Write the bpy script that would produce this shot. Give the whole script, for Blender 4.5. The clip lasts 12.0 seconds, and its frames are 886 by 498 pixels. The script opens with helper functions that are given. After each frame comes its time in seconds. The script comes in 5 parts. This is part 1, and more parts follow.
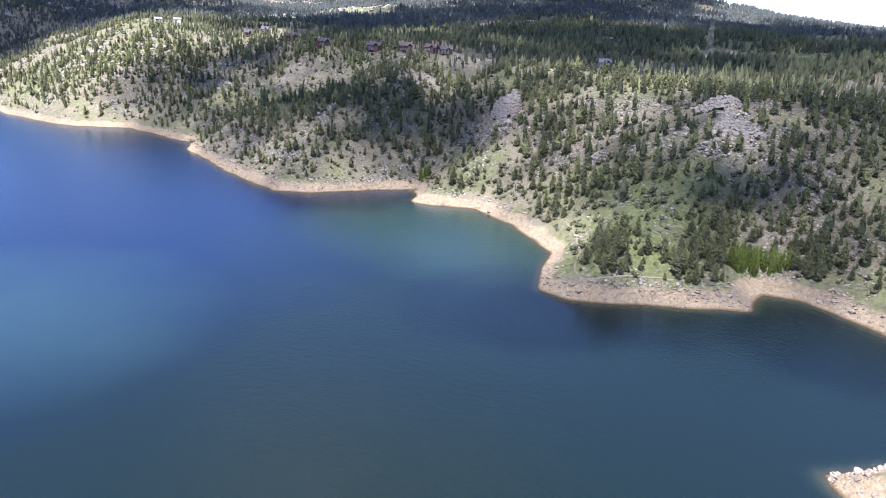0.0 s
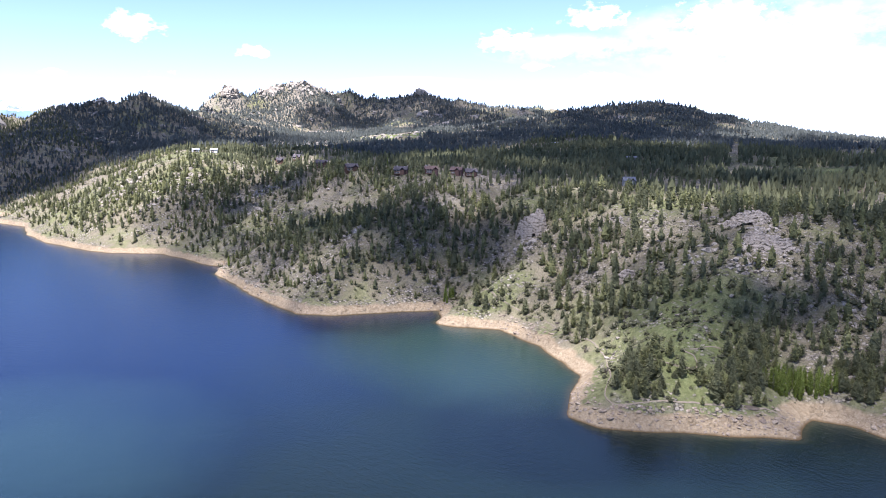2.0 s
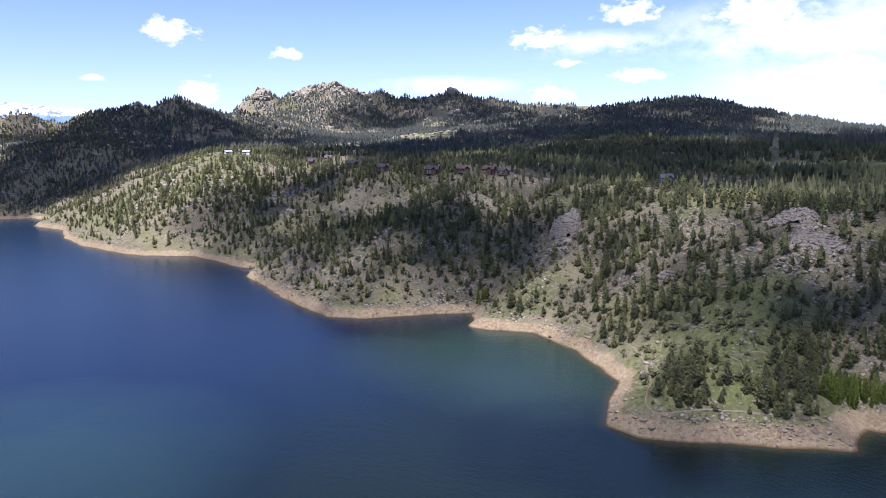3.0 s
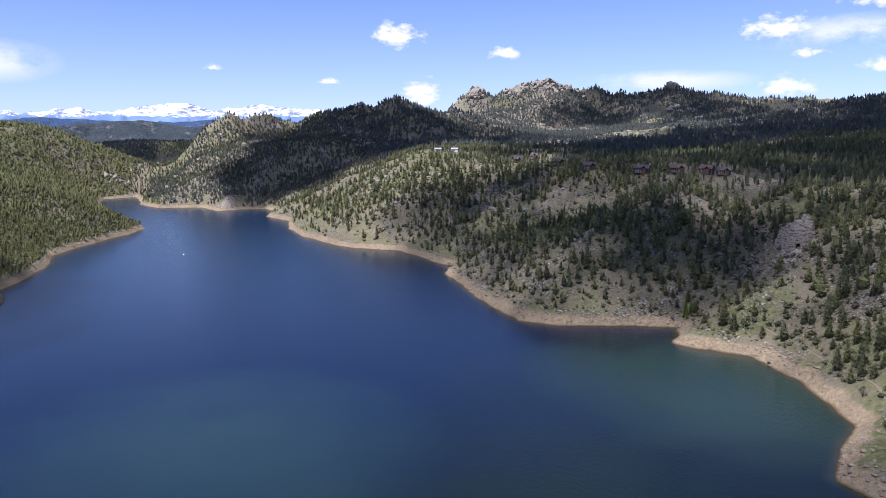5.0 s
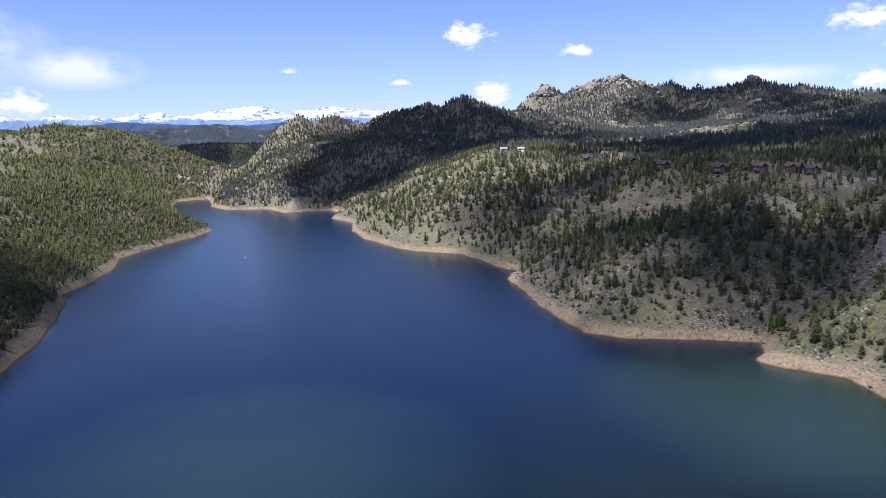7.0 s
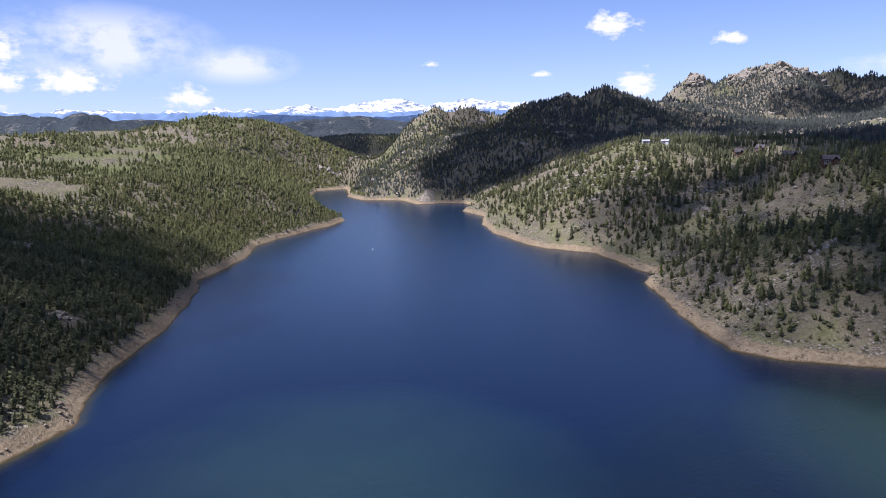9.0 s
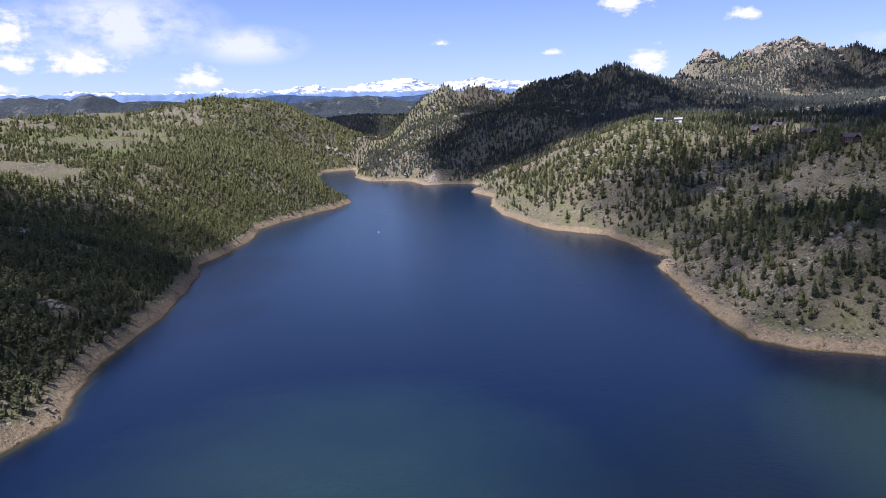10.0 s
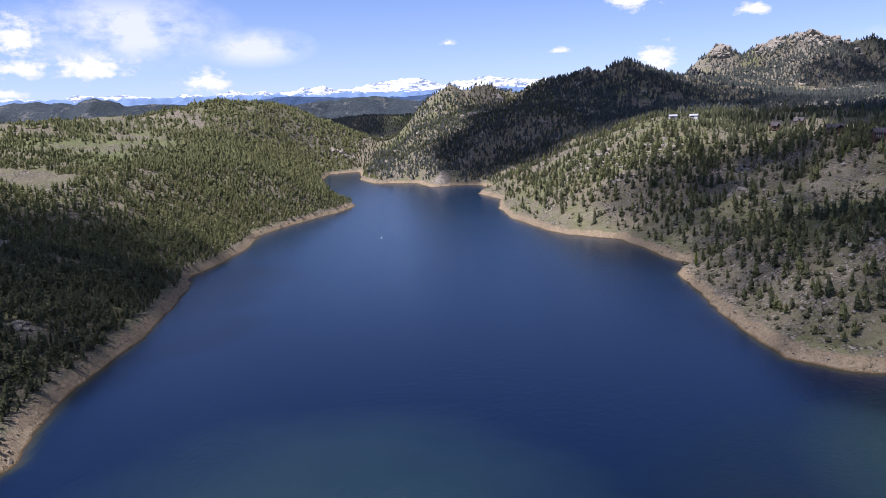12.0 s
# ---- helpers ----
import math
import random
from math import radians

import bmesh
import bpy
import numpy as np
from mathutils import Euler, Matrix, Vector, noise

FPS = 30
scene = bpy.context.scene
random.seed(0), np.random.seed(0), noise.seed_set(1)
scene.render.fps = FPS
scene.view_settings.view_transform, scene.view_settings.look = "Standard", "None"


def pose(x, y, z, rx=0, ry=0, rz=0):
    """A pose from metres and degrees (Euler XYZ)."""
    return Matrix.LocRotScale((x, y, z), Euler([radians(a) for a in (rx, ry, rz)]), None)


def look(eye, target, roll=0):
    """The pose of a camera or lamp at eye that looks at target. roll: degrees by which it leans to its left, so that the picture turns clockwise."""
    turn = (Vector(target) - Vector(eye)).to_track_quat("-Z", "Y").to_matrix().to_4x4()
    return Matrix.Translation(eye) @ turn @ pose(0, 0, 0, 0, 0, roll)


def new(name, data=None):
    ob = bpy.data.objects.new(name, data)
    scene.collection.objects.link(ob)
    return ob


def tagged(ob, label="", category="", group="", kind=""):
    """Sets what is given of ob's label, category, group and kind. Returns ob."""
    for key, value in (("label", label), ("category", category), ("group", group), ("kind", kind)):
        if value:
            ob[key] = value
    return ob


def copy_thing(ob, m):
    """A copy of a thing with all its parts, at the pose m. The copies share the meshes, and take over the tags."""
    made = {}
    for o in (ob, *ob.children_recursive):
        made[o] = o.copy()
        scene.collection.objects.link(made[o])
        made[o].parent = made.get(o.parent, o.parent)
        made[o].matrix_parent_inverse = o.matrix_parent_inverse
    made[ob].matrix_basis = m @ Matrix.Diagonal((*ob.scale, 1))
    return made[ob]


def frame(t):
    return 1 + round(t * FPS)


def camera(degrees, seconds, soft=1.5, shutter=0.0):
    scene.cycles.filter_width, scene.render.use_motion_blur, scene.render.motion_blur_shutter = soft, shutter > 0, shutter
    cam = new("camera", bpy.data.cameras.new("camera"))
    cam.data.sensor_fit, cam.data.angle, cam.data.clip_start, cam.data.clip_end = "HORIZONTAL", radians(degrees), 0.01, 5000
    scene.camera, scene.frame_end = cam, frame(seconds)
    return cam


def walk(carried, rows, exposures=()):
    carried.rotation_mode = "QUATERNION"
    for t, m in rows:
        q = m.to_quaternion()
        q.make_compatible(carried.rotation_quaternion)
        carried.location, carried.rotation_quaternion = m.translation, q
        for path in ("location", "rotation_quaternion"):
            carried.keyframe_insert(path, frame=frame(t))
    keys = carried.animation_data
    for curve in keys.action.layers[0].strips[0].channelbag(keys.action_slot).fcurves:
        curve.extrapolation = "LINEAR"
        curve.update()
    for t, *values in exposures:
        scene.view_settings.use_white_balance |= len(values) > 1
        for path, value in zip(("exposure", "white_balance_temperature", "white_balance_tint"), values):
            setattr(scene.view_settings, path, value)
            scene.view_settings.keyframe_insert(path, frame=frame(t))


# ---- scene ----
cam = camera(62.87, 12.0, soft=0.6)


def aim(x, y, z, yaw, pitch, roll):
    return pose(x, y, z, 90 + pitch, 0, yaw) @ pose(0, 0, 0, 0, 0, roll)


walk(cam, [
    (0.0, aim(-50.6, -65.4, 110.3, -42.48, -17.42, 2.01)),
    (0.5, aim(-48.3, -65.4, 110.7, -40.08, -17.66, 1.98)),
    (1.0, aim(-45.6, -64.4, 111.6, -39.35, -14.61, 1.66)),
    (1.5, aim(-43.6, -63.5, 110.6, -39.45, -12.02, 0.98)),
    (2.0, aim(-40.7, -61.4, 110.1, -39.67, -8.14, 0.48)),
    (2.5, aim(-37.4, -58.1, 110.0, -39.97, -8.24, -0.07)),
    (2.7, aim(-36.0, -56.4, 110.1, -38.73, -8.24, -0.19)),
    (4.3, aim(-23.5, -44.3, 110.2, -29.58, -8.39, -0.58)),
    (4.5, aim(-21.4, -43.0, 110.2, -25.82, -8.32, -0.27)),
    (5.0, aim(-16.1, -39.1, 109.8, -20.45, -8.31, -0.37)),
    (5.5, aim(-11.6, -34.1, 109.6, -19.77, -8.34, -0.65)),
    (6.0, aim(-7.5, -28.6, 109.6, -19.81, -8.37, -1.04)),
    (6.5, aim(-3.9, -22.9, 109.7, -19.71, -8.38, -1.41)),
    (7.0, aim(-0.8, -16.5, 109.7, -14.83, -8.26, -1.09)),
    (7.5, aim(2.1, -9.9, 109.6, -12.25, -8.20, -0.99)),
    (7.7, aim(3.2, -7.0, 109.6, -9.64, -8.15, -0.77)),
    (9.3, aim(11.7, 15.3, 108.7, -3.82, -9.13, -0.93)),
    (9.5, aim(12.7, 18.4, 108.8, -3.59, -10.24, -1.03)),
    (10.0, aim(14.7, 26.4, 108.9, -3.18, -10.25, -1.22)),
    (10.5, aim(16.3, 34.4, 109.0, -2.74, -10.24, -1.38)),
    (11.0, aim(17.7, 42.7, 108.9, -2.51, -10.25, -1.58)),
    (11.5, aim(19.2, 51.1, 108.8, -2.44, -10.23, -1.77)),
    (12.0, aim(20.2, 59.4, 108.7, -2.40, -10.25, -1.96)),
], [(0.0, 1.95, 5600, 23), (0.5, 2.12, 5700, 22), (1.0, 2.15, 5700, 22), (1.7, 1.84, 5700, 23), (2.5, 1.36, 5850, 24), (4.3, 0.74, 5700, 24), (8.0, 0.70, 5700, 23), (9.5, 0.64, 5800, 25), (12.0, 0.64, 5800, 25)])

# ---- sky and sun ----
SUN_ELEV, SUN_AZ = 60.0, 205.0  # azimuth: degrees from +x, counter-clockwise, of the direction towards the sun
sun_dir = Vector((math.cos(radians(SUN_ELEV)) * math.cos(radians(SUN_AZ)),
                  math.cos(radians(SUN_ELEV)) * math.sin(radians(SUN_AZ)), math.sin(radians(SUN_ELEV))))
world = bpy.data.worlds.new("world")
scene.world = world
world.use_nodes = True
wn, wl = world.node_tree.nodes, world.node_tree.links
wn.clear()
w_out = wn.new("ShaderNodeOutputWorld")
w_bg = wn.new("ShaderNodeBackground")
w_sky = wn.new("ShaderNodeTexSky")
w_sky.sky_type, w_sky.sun_disc = "NISHITA", False
w_sky.sun_elevation, w_sky.sun_rotation = radians(SUN_ELEV), radians(90 - SUN_AZ)
w_sky.altitude, w_sky.air_density, w_sky.dust_density, w_sky.ozone_density = 2000.0, 1.0, 0.6, 1.6
def wmath(op, a, b=0.0, c=0.0, clamp=False):
    n = wn.new("ShaderNodeMath")
    n.operation, n.use_clamp = op, clamp
    for k, v in enumerate((a, b, c)):
        if isinstance(v, bpy.types.NodeSocket):
            wl.new(v, n.inputs[k])
        else:
            n.inputs[k].default_value = v
    return n.outputs[0]


def wnoise(vector, scale, detail, rough=0.55):
    n = wn.new("ShaderNodeTexNoise")
    n.inputs["Scale"].default_value, n.inputs["Detail"].default_value, n.inputs["Roughness"].default_value = scale, detail, rough
    wl.new(vector, n.inputs["Vector"])
    return n.outputs["Fac"]


def wmix(fac, a, b):
    n = wn.new("ShaderNodeMix")
    n.data_type = "RGBA"
    for k, v in ((0, fac), (6, a), (7, b)):
        if isinstance(v, bpy.types.NodeSocket):
            wl.new(v, n.inputs[k])
        else:
            n.inputs[k].default_value = v
    return n.outputs[2]


# Bearings (degrees, clockwise from +y), heights, half widths and half heights of the fair-weather clouds.
CUMULUS = [
    (17.0, 8.0, 2.3, 1.4), (25.3, 6.7, 1.5, 0.75), (11.8, 4.7, 1.0, 0.42), (18.7, 3.6, 2.2, 1.5), (44.6, 7.7, 3.0, 1.1), (51.8, 4.9, 2.5, 0.9),
    (45.4, 3.7, 2.4, 1.0), (3.4, 5.6, 0.9, 0.35), (51.2, 9.4, 3.0, 1.2), (-26.7, 6.0, 2.2, 1.9), (-26.6, 4.1, 2.4, 1.1),
    (-22.3, 4.1, 3.3, 1.4), (-14.8, 3.1, 2.3, 1.2), (-27.6, 2.5, 1.4, 0.6), (60.0, 9.0, 4.0, 1.6), (46.6, 6.0, 1.3, 0.45)]
VEILS = [(37.0, 4.4, 7.0, 0.9), (63.0, 7.6, 13.0, 3.2), (66.0, 4.2, 11.0, 3.0), (-20.0, 6.8, 8.5, 3.0), (-11.2, 5.6, 5.0, 1.6), (50.0, 7.2, 8.5, 1.3), (90.0, 7.0, 16.0, 5.0), (-45.0, 7.0, 14.0, 4.0)]
w_dir = wn.new("ShaderNodeTexCoord").outputs["Generated"]
w_sep = wn.new("ShaderNodeSeparateXYZ")
wl.new(w_dir, w_sep.inputs[0])
bearing = wmath("MULTIPLY", wmath("ARCTAN2", w_sep.outputs["X"], w_sep.outputs["Y"]), 180 / math.pi)
rise = wmath("MULTIPLY", wmath("ARCSINE", w_sep.outputs["Z"]), 180 / math.pi)
w_map = wn.new("ShaderNodeCombineXYZ")
wl.new(bearing, w_map.inputs[0])
wl.new(wmath("MULTIPLY", rise, 1.7), w_map.inputs[1])
curl = wmath("SUBTRACT", wnoise(w_map.outputs[0], 0.9, 9, 0.62), 0.5)
thread = wnoise(w_map.outputs[0], 0.22, 8, 0.62)


def cover(clouds, flat):
    total = None
    for b, h, w, t in clouds:
        dx = wmath("DIVIDE", wmath("SUBTRACT", bearing, b), w)
        dy = wmath("DIVIDE", wmath("SUBTRACT", rise, h), t)
        if flat:
            dy = wmath("MAXIMUM", dy, wmath("MULTIPLY", dy, -1.45))
        inside = wmath("SUBTRACT", 1.0, wmath("SQRT", wmath("ADD", wmath("MULTIPLY", dx, dx), wmath("MULTIPLY", dy, dy))))
        total = inside if total is None else wmath("MAXIMUM", total, inside)
    return total


puffs = cover(CUMULUS, True)
puff = wmath("MULTIPLY", wmath("ADD", wmath("MULTIPLY", puffs, 1.3), wmath("SUBTRACT", wmath("MULTIPLY", curl, 3.6), 0.20)), 1.35, clamp=True)
veil = wmath("MULTIPLY", wmath("MAXIMUM", cover(VEILS, False), 0.0), wmath("MULTIPLY", wmath("SUBTRACT", thread, 0.36), 5.0, clamp=True), clamp=True)
veil = wmath("MULTIPLY", veil, 1.5, clamp=True)
w_blue = wmix(1.0, w_sky.outputs["Color"], (1, 1, 1, 1))
w_blue.node.blend_type = "MULTIPLY"
w_blue.node.inputs[7].default_value = (0.94, 1.0, 1.2, 1)
pale = wmath("MULTIPLY", wmath("POWER", 2.718, wmath("MULTIPLY", wmath("ABSOLUTE", rise), -0.2)), 0.62)
w_blue = wmix(pale, w_blue, (6.2, 7.2, 8.6, 1))
w_col = wmix(wmath("MULTIPLY", veil, 0.85), w_blue, (8.2, 8.5, 9.0, 1))
w_col = wmix(puff, w_col, wmix(wmath("MULTIPLY", puffs, 1.6, clamp=True), (7.0, 7.4, 8.3, 1), (9.4, 9.4, 9.6, 1)))
# Broken cloud higher up, where the clouds over the valley drift.
w_high = wn.new("ShaderNodeTexNoise")
w_high.inputs["Scale"].default_value, w_high.inputs["Detail"].default_value = 3.2, 5
wl.new(w_dir, w_high.inputs["Vector"])
high = wmath("MULTIPLY", wmath("MULTIPLY", wmath("SUBTRACT", w_high.outputs["Fac"], 0.38), 5.0, clamp=True), wmath("MULTIPLY", wmath("SUBTRACT", rise, 38.0), 0.06, clamp=True))
w_col = wmix(wmath("MULTIPLY", high, 0.85), w_col, (11.5, 11.8, 12.4, 1))
w_bg.inputs["Strength"].default_value = 0.074
wl.new(w_col, w_bg.inputs["Color"])
wl.new(w_bg.outputs["Background"], w_out.inputs["Surface"])
sun_data = bpy.data.lights.new("sun", "SUN")
sun_data.energy, sun_data.angle, sun_data.color = 5.0, radians(0.6), (1.0, 0.95, 0.85)
sun = new("sun", sun_data)
sun.matrix_world = look(sun_dir * 3000, (0, 0, 0))

# ---- materials ----
class Nodes:
    """A small wrapper that makes and links shader nodes."""

    def __init__(self, name):
        self.mat = bpy.data.materials.new(name)
        self.mat.use_nodes = True
        self.t = self.mat.node_tree
        self.t.nodes.clear()
        self.out = self.t.nodes.new("ShaderNodeOutputMaterial")
        self.pos = self.add("ShaderNodeNewGeometry")

    def add(self, kind, **inputs):
        n = self.t.nodes.new(kind)
        for key, value in inputs.items():
            self.put(n, key.replace("_", " "), value)
        return n

    def put(self, n, key, value):
        socket = n.inputs[int(key)] if key.isdigit() else n.inputs[key]
        if isinstance(value, bpy.types.NodeSocket):
            self.t.links.new(value, socket)
        else:
            socket.default_value = value

    def noise(self, scale, detail=4.0, rough=0.6, where=None, stretch=None):
        where = where or self.pos.outputs["Position"]
        if stretch:
            m = self.add("ShaderNodeMapping", Vector=where, Scale=stretch)
            where = m.outputs["Vector"]
        n = self.add("ShaderNodeTexNoise", Vector=where, Scale=scale, Detail=detail, Roughness=rough)
        return n.outputs["Fac"]

    def ramp(self, fac, *stops):
        n = self.add("ShaderNodeValToRGB", Fac=fac)
        els = n.color_ramp.elements
        while len(els) < len(stops):
            els.new(0.5)
        for e, (p, c) in zip(els, stops):
            e.position = p
            e.color = (*c, 1) if isinstance(c, tuple) else (c, c, c, 1)
        return n.outputs["Color"]

    def mix(self, fac, a, b):
        n = self.t.nodes.new("ShaderNodeMix")
        n.data_type = "RGBA"
        for i, v in ((0, fac), (6, a), (7, b)):
            if isinstance(v, bpy.types.NodeSocket):
                self.t.links.new(v, n.inputs[i])
            else:
                n.inputs[i].default_value = (*v, 1) if isinstance(v, tuple) else v
        return n.outputs[2]

    def math(self, op, a, b=0.0, c=0.0, clamp=False):
        n = self.t.nodes.new("ShaderNodeMath")
        n.operation, n.use_clamp = op, clamp
        for i, v in enumerate((a, b, c)):
            self.put(n, str(i), v)
        return n.outputs[0]

    def bump(self, height, strength=0.5, distance=1.0):
        return self.add("ShaderNodeBump", Height=height, Strength=strength, Distance=distance).outputs["Normal"]

    def finish(self, color, rough=0.9, normal=None, spec=0.2, **more):
        b = self.add("ShaderNodeBsdfPrincipled")
        self.put(b, "Base Color", (*color, 1) if isinstance(color, tuple) else color)
        self.put(b, "Roughness", rough)
        self.put(b, "Specular IOR Level", spec)
        if normal is not None:
            self.put(b, "Normal", normal)
        for key, value in more.items():
            self.put(b, key.replace("_", " "), value)
        self.t.links.new(b.outputs[0], self.out.inputs["Surface"])
        return self.mat


def ground_material():
    n = Nodes("hillside ground")
    z = n.add("ShaderNodeSeparateXYZ", Vector=n.pos.outputs["Position"]).outputs["Z"]
    slope = n.add("ShaderNodeSeparateXYZ", Vector=n.pos.outputs["Normal"]).outputs["Z"]
    big, mid, fine, grain = n.noise(0.012, 5), n.noise(0.055, 5), n.noise(0.35, 5, 0.7), n.noise(1.6, 4, 0.7)
    grass = n.ramp(fine, (0.25, (0.090, 0.087, 0.046)), (0.5, (0.156, 0.147, 0.082)), (0.75, (0.232, 0.214, 0.130)))
    soil = n.ramp(grain, (0.25, (0.105, 0.092, 0.060)), (0.55, (0.190, 0.168, 0.112)), (0.8, (0.290, 0.262, 0.185)))
    stone = n.ramp(n.noise(0.9, 6, 0.75), (0.3, (0.131, 0.120, 0.108)), (0.5, (0.300, 0.270, 0.225)), (0.7, (0.430, 0.385, 0.322)))
    green = n.add("ShaderNodeAttribute")
    green.attribute_name = "lush"
    green = green.outputs["Fac"]
    fresh = n.ramp(fine, (0.25, (0.072, 0.083, 0.033)), (0.5, (0.124, 0.143, 0.055)), (0.75, (0.188, 0.205, 0.090)))
    base = n.mix(n.ramp(n.math("ADD", mid, n.math("MULTIPLY", n.math("SUBTRACT", 0.45, green), 0.5)), (0.46, 0.0), (0.64, 1.0)), n.mix(green, grass, fresh), soil)
    stony = n.math("ADD", n.math("MULTIPLY", n.math("SUBTRACT", 0.84, slope), 1.5), n.math("MULTIPLY", n.math("SUBTRACT", big, 0.52), 2.2))
    stony = n.math("ADD", stony, n.math("MULTIPLY", n.math("SUBTRACT", fine, 0.47), 2.4))
    stony = n.math("SUBTRACT", stony, n.math("MULTIPLY", green, 0.6), clamp=True)
    base = n.mix(stony, base, stone)
    warp = n.add("ShaderNodeTexNoise", Vector=n.pos.outputs["Position"], Scale=0.7, Detail=4.0)
    warped = n.add("ShaderNodeVectorMath")
    warped.operation = "MULTIPLY_ADD"
    n.t.links.new(warp.outputs["Color"], warped.inputs[0])
    warped.inputs[1].default_value = (2.6, 2.6, 2.6)
    n.t.links.new(n.pos.outputs["Position"], warped.inputs[2])
    cell = n.add("ShaderNodeTexVoronoi", Vector=warped.outputs[0], Scale=0.6)
    tone = n.add("ShaderNodeSeparateColor", Color=cell.outputs["Color"])
    block = n.mix(tone.outputs[0], (0.200, 0.178, 0.142), (0.420, 0.378, 0.308))
    gap = n.ramp(cell.outputs["Distance"], (0.35, 0.0), (0.75, 1.0))
    block = n.mix(gap, block, (0.060, 0.054, 0.043))
    rubble = n.math("SUBTRACT", n.math("ADD", n.math("MULTIPLY", n.math("SUBTRACT", n.noise(0.03, 4), 0.43), 5.0), n.math("MULTIPLY", n.math("SUBTRACT", tone.outputs[1], 0.62), 1.8)), n.math("MULTIPLY", green, 0.75), clamp=True)
    base = n.mix(rubble, base, block)
    sand = n.ramp(n.noise(0.5, 6, 0.7), (0.3, (0.205, 0.156, 0.094)), (0.5, (0.275, 0.217, 0.138)), (0.7, (0.355, 0.293, 0.198)))
    pebble = n.add("ShaderNodeTexVoronoi", Vector=warped.outputs[0], Scale=1.5)
    ptone = n.add("ShaderNodeSeparateColor", Color=pebble.outputs["Color"])
    stones = n.mix(n.ramp(pebble.outputs["Distance"], (0.35, 0.0), (0.7, 1.0)), n.mix(ptone.outputs[0], (0.185, 0.146, 0.112), (0.385, 0.318, 0.250)), (0.072, 0.054, 0.038))
    sand = n.mix(n.ramp(n.noise(0.035, 4), (0.48, 0.0), (0.66, 0.4)), sand, stones)
    edge = n.math("ADD", z, n.math("MULTIPLY", n.math("SUBTRACT", n.noise(0.09, 4), 0.5), 5.0))
    base = n.mix(n.ramp(n.math("DIVIDE", edge, 10.0), (0.40, 0.0), (0.52, 1.0)), sand, base)
    wet = n.math("DIVIDE", n.math("ADD", z, n.math("MULTIPLY", grain, 0.5)), 1.0)
    base = n.mix(n.ramp(wet, (0.3, 0.0), (0.9, 1.0)), (0.10, 0.065, 0.03), base)
    nrm = n.bump(n.math("ADD", n.math("MULTIPLY", fine, 1.4), n.math("ADD", n.math("MULTIPLY", grain, 0.6), n.math("MULTIPLY", n.math("MULTIPLY", gap, rubble), -0.8))), 1.0, 1.6)
    return n.finish(base, 0.95, nrm, 0.1)


def water_material():
    n = Nodes("lake water")
    sep = n.add("ShaderNodeSeparateXYZ", Vector=n.pos.outputs["Position"])
    # Cloud reflection is painted in as a pale middle patch; greyer along the east shore, greenish in the bay.
    drift = n.math("MULTIPLY", n.math("SUBTRACT", n.noise(0.008, 4), 0.5), 1.6)
    dx = n.math("DIVIDE", n.math("SUBTRACT", sep.outputs["X"], -8.0), 85.0)
    dy = n.math("DIVIDE", n.math("SUBTRACT", sep.outputs["Y"], 236.0), 85.0)
    cloud_sheen = n.math("ADD", n.math("SUBTRACT", 0.9, n.math("ADD", n.math("MULTIPLY", dx, dx), n.math("MULTIPLY", dy, dy))), drift)
    bay = n.math("MULTIPLY", n.math("DIVIDE", n.math("SUBTRACT", sep.outputs["X"], 30.0), 90.0, clamp=True), 55.0)
    near_grey = n.math("ADD", n.math("DIVIDE", n.math("SUBTRACT", n.math("ADD", bay, 250.0), sep.outputs["Y"]), 120.0), drift)
    # Lighter and bluer up the lake: sky reflection put into the colour.
    lake_blue = n.mix(n.ramp(n.math("DIVIDE", sep.outputs["Y"], 1000.0), (0.42, 0.0), (0.75, 1.0)), (0.0010, 0.0062, 0.0222), (0.0016, 0.0130, 0.0340))
    col = n.mix(n.ramp(near_grey, (0.0, 0.0), (1.0, 1.0)), lake_blue, (0.0045, 0.0100, 0.0094))
    ex = n.math("DIVIDE", n.math("SUBTRACT", sep.outputs["X"], 208.0), 82.0)
    ey = n.math("DIVIDE", n.math("SUBTRACT", sep.outputs["Y"], 218.0), 105.0)
    cove = n.math("SUBTRACT", n.math("ADD", 1.0, n.math("MULTIPLY", drift, 0.4)), n.math("ADD", n.math("MULTIPLY", ex, ex), n.math("MULTIPLY", ey, ey)))
    col = n.mix(n.ramp(cove, (0.0, 0.0), (0.9, 0.9)), col, (0.0145, 0.0300, 0.0222))
    col = n.mix(n.ramp(n.math("ADD", n.math("MULTIPLY", cloud_sheen, 0.6), 0.2), (0.0, 0.0), (0.9, 1.0)), col, (0.0130, 0.0300, 0.0350))
    edge = n.add("ShaderNodeAttribute")
    edge.attribute_name = "shallow"
    col = n.mix(n.ramp(edge.outputs["Fac"], (0.02, 0.0), (0.35, 0.75), (0.85, 1.0)), col, n.mix(edge.outputs["Fac"], (0.012, 0.022, 0.016), (0.036, 0.031, 0.018)))
    w = n.math("ADD", n.math("MULTIPLY", n.noise(0.55, 3, 0.55, stretch=(1.0, 0.45, 1.0)), 1.0), n.math("MULTIPLY", n.noise(2.2, 2, 0.5), 0.25))
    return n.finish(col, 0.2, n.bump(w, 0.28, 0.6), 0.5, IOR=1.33)


